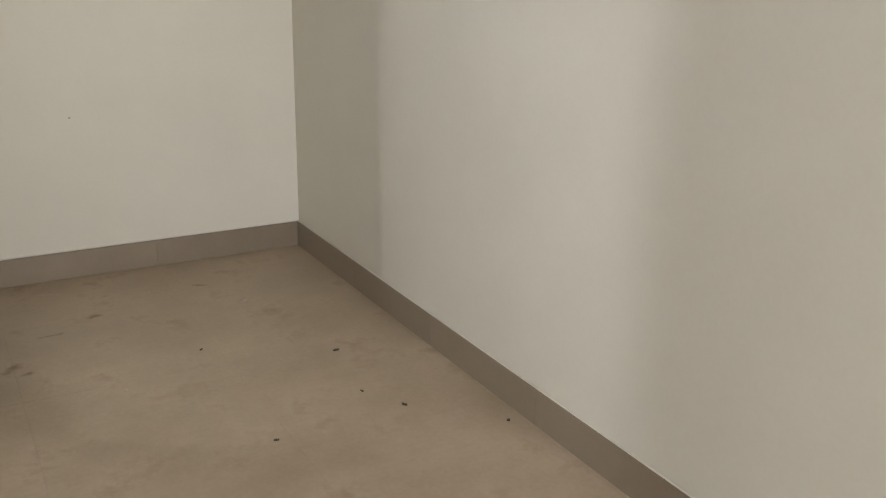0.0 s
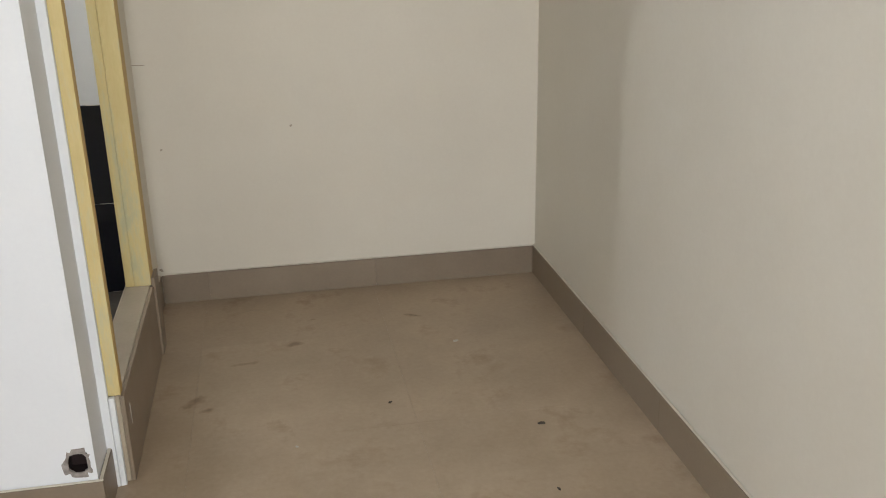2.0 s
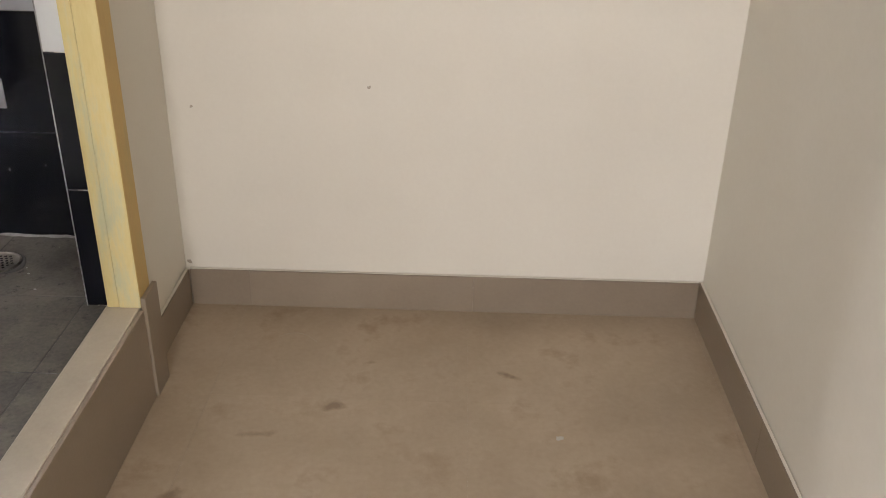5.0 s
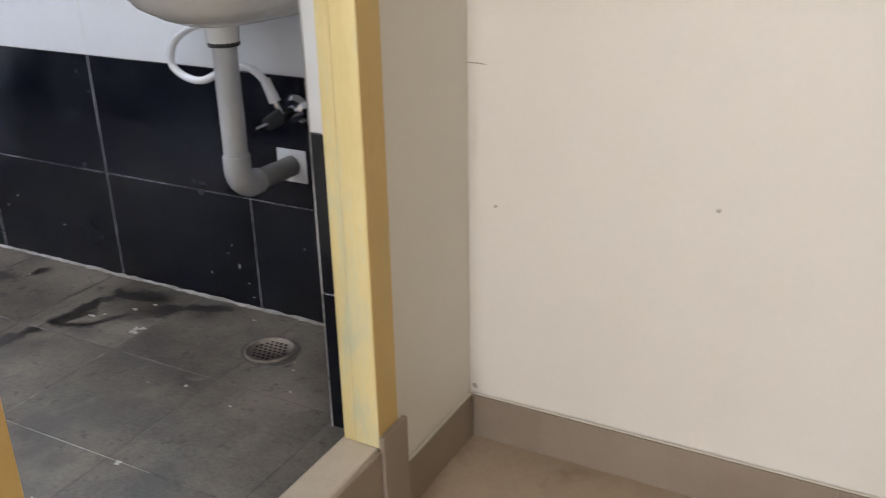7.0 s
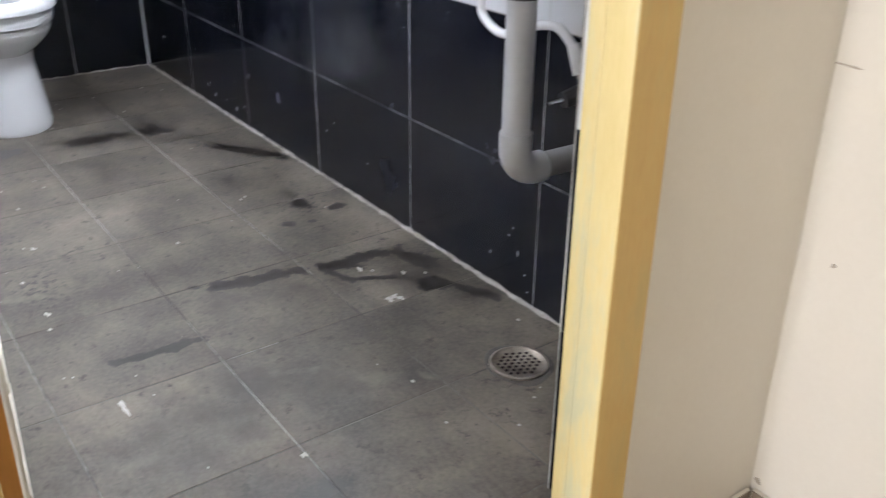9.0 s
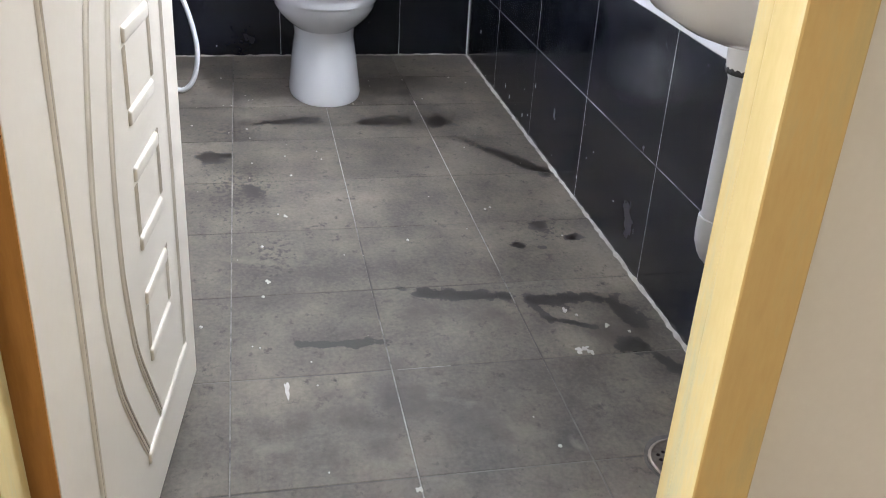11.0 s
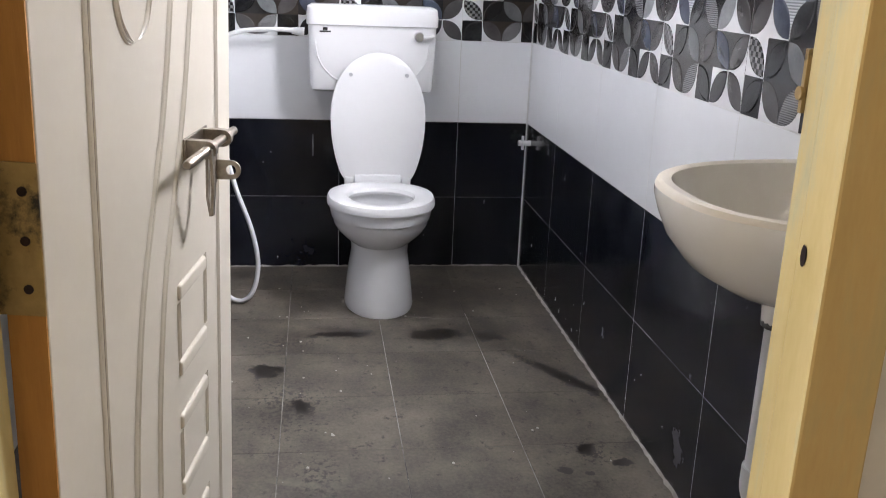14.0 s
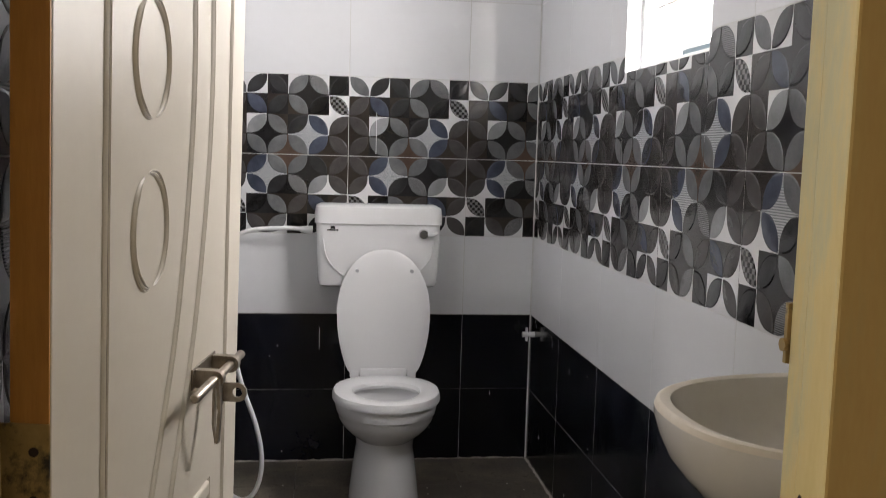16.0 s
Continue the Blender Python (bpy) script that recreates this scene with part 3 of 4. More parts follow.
for i in range(4):
    z = VZ0 + 0.04 + i * 0.135
    bm = bmesh.new()
    box(bm, V0 + 0.024, V1 - 0.024, 0.046, 0.049, z, z + 0.13)
    o = part("louvre_pane", bm, GLASS, win)
    o.matrix_parent_inverse = winv
    o.visible_shadow = False
    if i:
        part("louvre_bar", boxed(V0 + 0.022, V1 - 0.022, 0.042, 0.053, z - 0.006, z - 0.001), PVC_OLD, win).matrix_parent_inverse = winv

# ---- door leaf, standing open into the bathroom ----
LEAF, LT, LZ0, LZ1 = 0.708, 0.034, 0.212, 2.232
leaf = thing("door_2", "cream moulded bathroom door standing open, raw brown edge", "door", (-0.062, -1.092, LZ0), kind="structure")
leaf.matrix_world = pose(-0.062, -1.093, LZ0, 0, 0, 180 - 7.4) @ Matrix.Rotation(radians(1.1), 4, 'X')
H = LZ1 - LZ0
# local axes: x along the leaf from the hinge, the doorway face lies at y = 0 and the thickness goes to y = +LT
part("panel", boxed(0.0015, LEAF, 0.0, LT, 0, H, 0.0015), DOOR, leaf)
part("hinge_edge", boxed(-0.0015, 0.0012, 0.0008, LT - 0.0008, 0.001, H - 0.001), WOOD, leaf, "raw orange-brown wooden edge")


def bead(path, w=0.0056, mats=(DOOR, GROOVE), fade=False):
    """A double groove between three low beads along a line on the doorway face, its depth mostly in dark colour."""
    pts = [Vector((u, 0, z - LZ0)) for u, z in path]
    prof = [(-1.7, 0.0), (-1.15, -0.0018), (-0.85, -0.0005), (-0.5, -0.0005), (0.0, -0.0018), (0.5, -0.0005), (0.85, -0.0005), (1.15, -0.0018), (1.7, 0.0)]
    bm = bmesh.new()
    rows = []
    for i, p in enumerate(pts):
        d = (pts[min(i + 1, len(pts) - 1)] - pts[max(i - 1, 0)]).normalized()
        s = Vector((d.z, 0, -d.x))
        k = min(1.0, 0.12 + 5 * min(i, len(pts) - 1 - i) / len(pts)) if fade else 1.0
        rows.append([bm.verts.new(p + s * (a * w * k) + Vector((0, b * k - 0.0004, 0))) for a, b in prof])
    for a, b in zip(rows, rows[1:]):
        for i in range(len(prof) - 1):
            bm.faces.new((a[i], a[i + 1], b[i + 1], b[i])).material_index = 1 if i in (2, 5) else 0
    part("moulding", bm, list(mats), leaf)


PB = 0.335  # foot of the moulded panel
bead([(0.122, LZ0), (0.122, LZ1)])
bead([(0.618, PB), (0.618, LZ1)], 0.0045)
SC = [(0.335, PB), (0.28, 0.43), (0.233, 0.525), (0.208, 0.64), (0.207, 0.72), (0.216, 0.82), (0.25, 0.96), (0.303, 1.07), (0.356, 1.18), (0.397, 1.316), (0.42, 1.45), (0.422, 1.58), (0.40, 1.72), (0.35, 1.88), (0.29, 2.04), (0.25, 2.232)]
bead([(p.x, p.z) for p in spline([(u, 0, z) for u, z in SC], 6)])
bead([(p.x, p.z) for p in spline([(u + 0.09, 0, z) for u, z in SC], 6)])
part("raised_bar", boxed(0.33, 0.626, -0.0046, 0.0054, PB - 0.024 - LZ0, PB - 0.002 - LZ0, 0.0049, seg=4), DOOR, leaf, smooth=True)
for cz in (1.322, 1.509, 1.696):
    bead([(0.257 + 0.058 * math.cos(a), cz + 0.064 * math.sin(a)) for a in np.linspace(-1.35, 1.75, 34)], 0.0042, fade=True)
    bead([(0.257 + 0.058 * math.cos(a), cz + 0.064 * math.sin(a)) for a in np.linspace(1.95, 4.75, 34)], 0.0042, fade=True)
for z0, z1 in ((0.456, 0.545), (0.638, 0.733), (0.818, 0.918)):
    for zb in (z0 - 0.006, z1 + 0.001):
        part("raised_bar", boxed(0.394, 0.532, -0.0046, 0.0054, zb - LZ0, zb + 0.022 - LZ0, 0.0049, seg=4), DOOR, leaf, smooth=True)
    bead([(0.397, z0 + 0.019), (0.397, z1 - 0.002)], 0.004)
    bead([(0.535, z0 + 0.019), (0.535, z1 + 0.024)], 0.004)
bolt = part("tower_bolt", boxed(0.435, 0.555, -0.0025, 0.0, 1.096 - LZ0, 1.124 - LZ0, 0.001), STEEL, leaf, "dull steel sliding bolt")
BZ = 1.11 - LZ0
part("rod", tubed([(0.345, -0.029, BZ), (0.348, -0.029, BZ), (0.602, -0.029, BZ), (0.606, -0.029, BZ)], [0.0045, 0.0063, 0.0063, 0.0045], 14), STEEL, bolt, smooth=True)


def lug(u, w, cy, cz, r, hole, foot):
    """An upright plate standing off the door, rounded round a hole."""
    bm = bmesh.new()
    n = 20
    out, inn = [], []
    for i in range(n):
        a = 2 * math.pi * i / n
        y, z = math.cos(a), math.sin(a)
        out.append((foot if y > 0.3 else cy + y * r, cz + max(-1, min(1, z * (1.25 if y > 0.3 else 1.0))) * r))
        inn.append((cy + y * hole, cz + z * hole))
    rows = [[Vector((u + d, y, z)) for y, z in ring] for ring, d in ((inn, 0), (out, 0), (out, w), (inn, w), (inn, 0))]
    loft(bm, rows, False, False)
    return bm


part("bracket", lug(0.443, 0.014, -0.029, BZ, 0.0118, 0.0066, -0.001), STEEL, bolt)
part("bracket", lug(0.533, 0.014, -0.029, BZ, 0.0118, 0.0066, -0.001), STEEL, bolt)
part("padlock_lug", lug(0.606, 0.004, -0.024, 1.05 - LZ0, 0.0145, 0.0075, -0.001), STEEL, bolt)
bm = bmesh.new()
for u0, y0, z0, u1, y1, z1 in ((0.435, -0.036, 1.113, 0.448, -0.036, 1.067), (0.448, -0.036, 1.067, 0.465, -0.030, 1.018), (0.50, -0.016, 1.10, 0.482, -0.02, 1.04), (0.482, -0.02, 1.04, 0.467, -0.028, 1.017)):
    a, b = Vector((u0, y0, z0 - LZ0)), Vector((u1, y1, z1 - LZ0))
    s_ = Vector((0.005, 0, 0))
    o_ = Vector((0, 0.0018, 0))
    loft(bm, [[a - s_ - o_, a + s_ - o_, a + s_ + o_, a - s_ + o_], [b - s_ - o_, b + s_ - o_, b + s_ + o_, b - s_ + o_]])
part("hasp_handle", bm, STEEL, bolt)
part("lug_plate", boxed(0.58, 0.614, -0.0025, 0.0, 1.03 - LZ0, 1.075 - LZ0, 0.001), STEEL, bolt)
for z in (1.115, 1.95, 0.38):
    hinge = part("hinge", boxed(-0.0042, -0.0018, -0.001, LT + 0.016, z - 0.066 - LZ0, z + 0.066 - LZ0, 0.0008), RUST, leaf, "paint-smeared brown steel hinge")
    bm = bmesh.new()
    tube(bm, [(-0.006, LT + 0.012, z - 0.066 - LZ0), (-0.006, LT + 0.012, z + 0.066 - LZ0)], 0.006, 10)
    part("knuckle", bm, RUST, hinge)
    for dz in (-0.042, 0.0, 0.042):
        part("screw", tubed([(-0.0041, 0.012, z + dz - LZ0), (-0.0052, 0.012, z + dz - LZ0)], 0.0042, 10), DARK, hinge)

# ---- toilet ----
TY = -0.626
toilet = thing("toilet", "white ceramic pedestal toilet with raised seat lid", "toilet", (-2.42, TY, ZB))
tinv = Matrix.Translation(toilet.location).inverted()


def tpart(name, bm, m, label="", smooth=True, parent=None):
    o = part(name, bm, m, parent or toilet, label, smooth)
    if parent is None:
        o.matrix_parent_inverse = tinv
    return o


bm = bmesh.new()
rings = []
for z, cx, fr, bk, hf in ((0.0, -2.45, 0.205, 0.17, 0.122), (0.012, -2.45, 0.207, 0.17, 0.124), (0.03, -2.45, 0.204, 0.17, 0.121), (0.12, -2.45, 0.188, 0.17, 0.111), (0.2, -2.45, 0.17, 0.17, 0.1),
                           (0.235, -2.45, 0.165, 0.17, 0.104), (0.258, -2.44, 0.188, 0.18, 0.13), (0.285, -2.43, 0.208, 0.19, 0.153), (0.312, -2.425, 0.219, 0.20, 0.167), (0.326, -2.425, 0.2205, 0.20, 0.169), (0.334, -2.422, 0.2255, 0.205, 0.175), (0.362, -2.42, 0.226, 0.205, 0.178), (0.372, -2.42, 0.222, 0.205, 0.176)):
    rings.append(oval(cx, TY, ZB + z, fr, bk, hf, 44, 2.15))
for z, fr, bk, hf in ((0.374, 0.17, 0.13, 0.125), (0.34, 0.155, 0.12, 0.112), (0.26, 0.11, 0.09, 0.085), (0.2, 0.06, 0.05, 0.05)):
    rings.append(oval(-2.415, TY, ZB + z, fr, bk, hf, 44, 2.0))
loft(bm, rings)
bowl = tpart("bowl", bm, CERAMIC)
bm = bmesh.new()
box(bm, -2.84, -2.58, TY - 0.11, TY + 0.11, ZB + 0.30, ZB + 0.372, 0.02, 3)
tpart("rear_shelf", bm, CERAMIC)


def seat_ring(outer, inner, z, h):
    prof = ((1.0, 0.0), (1.0, 0.5), (0.93, 0.9), (0.7, 1.0), (0.3, 0.96), (0.07, 0.75), (0.0, 0.35), (0.05, 0.0))
    o, i = [oval(-2.41, TY, 0, *r, 48, p) for r, p in ((outer, 2.15), (inner, 2.0))]
    bm = bmesh.new()
    rows = [[Vector((b.x + (a.x - b.x) * k, b.y + (a.y - b.y) * k, z + h * q)) for a, b in zip(o, i)] for k, q in prof]
    rows.append(rows[0])
    loft(bm, rows, False, False)
    bmesh.ops.remove_doubles(bm, verts=bm.verts, dist=1e-5)
    return bm


seat = tpart("seat", seat_ring((0.226, 0.20, 0.186), (0.152, 0.105, 0.113), ZB + 0.374, 0.03), PLASTIC)
bm = bmesh.new()
rows = []
for k, dx in ((0.9, 0.0), (1.0, 0.004), (1.0, 0.014), (0.94, 0.02)):
    ring = []
    for i in range(48):
        a = 2 * math.pi * i / 48
        s, c = math.sin(a), math.cos(a)
        v = 0.228 * s
        y = 0.171 * math.copysign(abs(c) ** (0.92 if s > 0 else 0.10), c) * (1 - 0.2 * max(0.0, -s) ** 2)
        z = 0.833 + v * k
        ring.append(Vector((-2.655 + dx + 0.10 * (1 - (z - 0.6) / 0.46) * 0.45, TY + y * k, z)))
    rows.append(ring)
loft(bm, rows)
lid = tpart("lid", bm, PLASTIC)
for dy in (-0.1, 0.1):
    part("buffer", tubed([(-2.628, TY + dy, 0.985), (-2.617, TY + dy, 0.985)], 0.007, 10), PVC, lid)
part("scuff", tubed([(-2.6115, TY - 0.045, 0.775), (-2.6085, TY - 0.045, 0.775)], 0.005, 8), MARK, lid, "grey scuff")
for dy in (-0.104, 0.104):
    tpart("seat_hinge", boxed(-2.63, -2.59, TY + dy - 0.017, TY + dy + 0.017, ZB + 0.39, ZB + 0.422, 0.006), PLASTIC)
tpart("hinge_bar", boxed(-2.612, -2.585, TY - 0.085, TY + 0.085, ZB + 0.398, ZB + 0.43, 0.006), PLASTIC)
bm = bmesh.new()
rows = []
CY = -0.646
for z, gw, gd in ((0.915, -0.022, -0.02), (0.922, -0.01, -0.008), (0.94, -0.005, -0.003), (1.07, 0.0, 0.0), (1.15, 0.002, 0.0)):
    rows.append([Vector((-2.755 + c[0] * (0.084 + gd), CY + c[1] * (0.229 + gw), z)) for c in [(math.copysign(abs(math.cos(a)) ** 0.25, math.cos(a)), math.copysign(abs(math.sin(a)) ** 0.25, math.sin(a))) for a in np.linspace(0, 2 * math.pi, 48, endpoint=False)]])
loft(bm, rows)
cistern = thing("cistern", "white plastic wall-hung cistern with flush lever", "cistern", (-2.755, CY, 0.915))
cinv = Matrix.Translation(cistern.location).inverted()
part("tank", bm, PLASTIC, cistern, smooth=True).matrix_parent_inverse = cinv
bm = bmesh.new()
rows = []
for z, g in ((1.1502, 0.0), (1.152, 0.006), (1.185, 0.006), (1.212, 0.002), (1.22, -0.012)):
    rows.append([Vector((-2.755 + c[0] * (0.086 + g), CY + c[1] * (0.231 + g), z)) for c in [(math.copysign(abs(math.cos(a)) ** 0.25, math.cos(a)), math.copysign(abs(math.sin(a)) ** 0.25, math.sin(a))) for a in np.linspace(0, 2 * math.pi, 48, endpoint=False)]])
loft(bm, rows)
part("cistern_lid", bm, PLASTIC, cistern, smooth=True).matrix_parent_inverse = cinv
bm = bmesh.new()
tube(bm, [(-2.672, CY + 0.165, 1.118), (-2.656, CY + 0.165, 1.118)], [0.019, 0.016], 20)
part("lever_boss", bm, CHROME, cistern, "chrome flush boss").matrix_parent_inverse = cinv
bm = bmesh.new()
tube(bm, [(-2.66, CY + 0.18, 1.117), (-2.657, CY + 0.2, 1.117), (-2.655, CY + 0.218, 1.123)], [0.008, 0.008, 0.005], 12)
part("flush_lever", bm, PLASTIC, cistern).matrix_parent_inverse = cinv
for s in (-1, 1):
    bm = bmesh.new()
    tube(bm, spline([(-2.669, CY + s * 0.205, 1.095), (-2.669, CY + s * 0.192, 1.03), (-2.671, CY + s * 0.15, 0.975), (-2.672, CY + s * 0.09, 0.945)]), 0.0028, 6)
    part("moulded_arc", bm, PLASTIC, cistern).matrix_parent_inverse = cinv
bm = bmesh.new()
box(bm, -2.6712, -2.6695, CY - 0.19, CY - 0.15, 1.126, 1.131)
box(bm, -2.6712, -2.6695, CY - 0.178, CY - 0.162, 1.133, 1.143)
part("badge", bm, RUBBER, cistern, "small dark badge").matrix_parent_inverse = cinv
part("flush_pipe", tubed([(-2.75, CY, 0.93), (-2.75, CY, 0.58)], 0.022, 12), PLASTIC, cistern).matrix_parent_inverse = cinv
# inlet hose of the cistern
inlet = thing("inlet_hose", "white flexible water hose into the cistern", "hose", (-2.76, -1.05, 1.12))
iinv = Matrix.Translation(inlet.location).inverted()
part("hose", tubed(spline([(-2.77, YS, 1.07), (-2.765, -1.17, 1.095), (-2.76, -1.1, 1.118), (-2.755, -0.98, 1.125), (-2.755, -0.925, 1.122)]), 0.0085, 10), PLASTIC, inlet, smooth=True).matrix_parent_inverse = iinv
part("nut", tubed([(-2.755, -0.935, 1.122), (-2.755, -0.89, 1.12)], [0.012, 0.0165], 10), PLASTIC, inlet).matrix_parent_inverse = iinv
# health faucet hose hanging in a loop
faucet = thing("spray_hose", "white flexible spray hose hanging in a loop", "hose", (-2.4, YS, 0.9))
finv = Matrix.Translation(faucet.location).inverted()
part("hose", tubed(spline([(-2.42, YS + 0.02, 0.95), (-2.41, -1.165, 0.82), (-2.40, -1.12, 0.63), (-2.40, -1.068, 0.475), (-2.40, -1.048, 0.35), (-2.40, -1.068, 0.25), (-2.41, -1.115, 0.212), (-2.42, -1.17, 0.26), (-2.43, YS + 0.012, 0.45)]), 0.0085, 10), PLASTIC, faucet, smooth=True).matrix_parent_inverse = finv
part("holder", boxed(-2.44, -2.40, YS, YS + 0.035, 0.93, 0.99, 0.005), PLASTIC, faucet).matrix_parent_inverse = finv
part("wall_outlet", tubed([(-2.43, YS, 0.45), (-2.43, YS + 0.02, 0.45)], 0.02, 14), CHROME, faucet).matrix_parent_inverse = finv
# small white outlet by the far corner
tap = thing("water_outlet", "small white capped plastic outlet on black tiles", "tap", (-2.77, YN, 0.722))
tpi = Matrix.Translation(tap.location).inverted()
part("stem", tubed([(-2.77, YN, 0.722), (-2.77, YN - 0.045, 0.722)], [0.011, 0.009], 12), PLASTIC, tap).matrix_parent_inverse = tpi
part("cap", tubed([(-2.77, YN - 0.038, 0.722), (-2.77, YN - 0.048, 0.722)], 0.011, 12), PLASTIC, tap).matrix_parent_inverse = tpi
part("wing", boxed(-2.776, -2.764, YN - 0.036, YN - 0.026, 0.695, 0.75, 0.003), PLASTIC, tap).matrix_parent_inverse = tpi
part("wing", boxed(-2.782, -2.758, YN - 0.034, YN - 0.028, 0.718, 0.727, 0.002), PLASTIC, tap).matrix_parent_inverse = tpi

# ---- wash basin ----
BX = -0.442
basin = thing("wash_basin", "ivory ceramic wall-hung wash basin, dusty rim", "wash basin", (BX, YN, 0.918))
binv = Matrix.Translation(basin.location).inverted()


def dshape(cx, yb, a, b, z, n=40, p=0.8):
    """A ring with a straight back along the wall and a round front."""
    pts = []
    for i in range(n):
        t = math.pi * i / (n - 1)
        pts.append(Vector((cx + a * math.copysign(abs(math.cos(t)) ** p, math.cos(t)), yb - b * math.sin(t) ** p, z)))
    for i in range(1, 9):
        pts.append(Vector((cx - a + 2 * a * i / 9, yb, z)))
    return pts


bm = bmesh.new()
BA, BD = 0.235, 0.36
loft(bm, [dshape(BX, YN - 0.001, BA * a, BD * b, z) for z, a, b in ((0.918, 0.22, 0.55), (0.924, 0.38, 0.64), (0.937, 0.58, 0.74), (0.962, 0.77, 0.86), (0.998, 0.9, 0.94), (1.03, 0.965, 0.98), (1.054, 0.995, 1.0), (1.065, 1.0, 1.0))], close_top=False)
part("bowl", bm, IVORY, basin, smooth=True).matrix_parent_inverse = binv
bm = bmesh.new()
loft(bm, [dshape(BX, YN - 0.001, BA, BD, 1.065), dshape(BX, YN - 0.001, BA - 0.003, BD - 0.003, 1.073), dshape(BX, YN - 0.004, BA - 0.01, BD - 0.01, 1.0755), dshape(BX, YN - 0.055, BA - 0.024, BD - 0.078, 1.072)], False, False)
part("rim", bm, STAINED, basin, "dust-browned rim", smooth=True).matrix_parent_inverse = binv
bm = bmesh.new()
loft(bm, [dshape(BX, YN - 0.055, BA - 0.024, BD - 0.078, 1.072), dshape(BX, YN - 0.058, BA - 0.031, BD - 0.086, 1.06), dshape(BX, YN - 0.065, BA - 0.05, BD - 0.11, 1.01), dshape(BX, YN - 0.085, BA - 0.1, BD - 0.16, 0.96), dshape(BX, YN - 0.13, 0.05, 0.08, 0.944)], True, False)
part("basin_hollow", bm, HOLLOW, basin, smooth=True).matrix_parent_inverse = binv
part("waste_ring", tubed([(BX + 0.01, -0.20, 0.944), (BX + 0.01, -0.20, 0.947)], 0.03, 16), CHROME, basin).matrix_parent_inverse = binv

PX, PY = -0.428, -0.20
waste = thing("waste_pipe", "grey plastic basin waste pipe bent into the wall", "pipe", (PX, PY, 0.88))
winv2 = Matrix.Translation(waste.location).inverted()
part("tail_piece", tubed([(PX, PY, 0.935), (PX, PY, 0.888)], [0.034, 0.031], 20), PLASTIC, waste, "white tail piece", True).matrix_parent_inverse = winv2
bm = bmesh.new()
loft(bm, [[Vector((PX + r * math.cos(a), PY + r * math.sin(a), z)) for a in np.linspace(0, 2 * math.pi, 20, endpoint=False)] for r, z in ((0.024, 0.882), (0.031, 0.882), (0.032, 0.886), (0.031, 0.891), (0.024, 0.891))])
part("gasket", bm, RUBBER, waste, "black rubber ring").matrix_parent_inverse = winv2
part("down_pipe", tubed([(PX, PY, 0.885), (PX, PY, 0.645)], 0.0245, 20), PVC, waste, smooth=True).matrix_parent_inverse = winv2
part("elbow", tubed([(PX, PY, 0.66), (PX, PY, 0.645)] + [(PX, PY + 0.045 - 0.045 * math.cos(a), 0.632 - 0.045 * math.sin(a)) for a in np.linspace(0, math.pi / 2, 8)] + [(PX, PY + 0.06, 0.587)], 0.028, 20), PVC, waste, smooth=True).matrix_parent_inverse = winv2
part("wall_pipe", tubed([(PX, PY + 0.055, 0.587), (PX + 0.004, YN - 0.004, 0.587)], 0.023, 18), PVC_OLD, waste, "dusty darker pipe", True).matrix_parent_inverse = winv2
rg = random.Random(11)
bm = boxed(PX - 0.036, PX + 0.042, YN - 0.003, YN + 0.001, 0.548, 0.624, 0.002)
part("wall_patch", bm, WHITE, waste, "white cement patch").matrix_parent_inverse = winv2

valve = thing("angle_valve", "chrome angle valve with black knob on wall", "valve", (-0.40, YN, 0.715))
vinv = Matrix.Translation(valve.location).inverted()
part("escutcheon", tubed([(-0.40, YN, 0.715), (-0.40, YN - 0.012, 0.715)], [0.033, 0.024], 20), CHROME, valve, smooth=True).matrix_parent_inverse = vinv
part("body", tubed([(-0.40, YN - 0.012, 0.715), (-0.405, YN - 0.06, 0.712)], 0.0125, 14), CHROME, valve, smooth=True).matrix_parent_inverse = vinv
part("knob", tubed([(-0.405, YN - 0.058, 0.712), (-0.41, YN - 0.092, 0.705)], [0.017, 0.014], 12), RUBBER, valve, "black knob").matrix_parent_inverse = vinv
part("knob_tip", tubed([(-0.41, YN - 0.092, 0.705), (-0.42, YN - 0.115, 0.70)], [0.005, 0.003], 8), CHROME, valve).matrix_parent_inverse = vinv
part("outlet", tubed([(-0.405, YN - 0.045, 0.715), (-0.418, YN - 0.05, 0.745)], 0.009, 12), CHROME, valve).matrix_parent_inverse = vinv
conn = thing("supply_hose", "white flexible supply hose looping under basin", "hose", (-0.47, -0.1, 0.8))
kinv = Matrix.Translation(conn.location).inverted()
part("sleeve", tubed([(-0.417, YN - 0.05, 0.742), (-0.436, YN - 0.054, 0.79)], [0.0125, 0.0105], 12), PLASTIC, conn).matrix_parent_inverse = kinv
part("hose", tubed(spline([(-0.434, YN - 0.054, 0.785), (-0.47, YN - 0.06, 0.812), (-0.53, YN - 0.065, 0.803), (-0.60, YN - 0.06, 0.774), (-0.66, YN - 0.05, 0.775), (-0.70, YN - 0.045, 0.80), (-0.68, YN - 0.05, 0.85), (-0.62, YN - 0.06, 0.885), (-0.56, YN - 0.07, 0.90)]), 0.0085, 10), PLASTIC, conn, smooth=True).matrix_parent_inverse = kinv

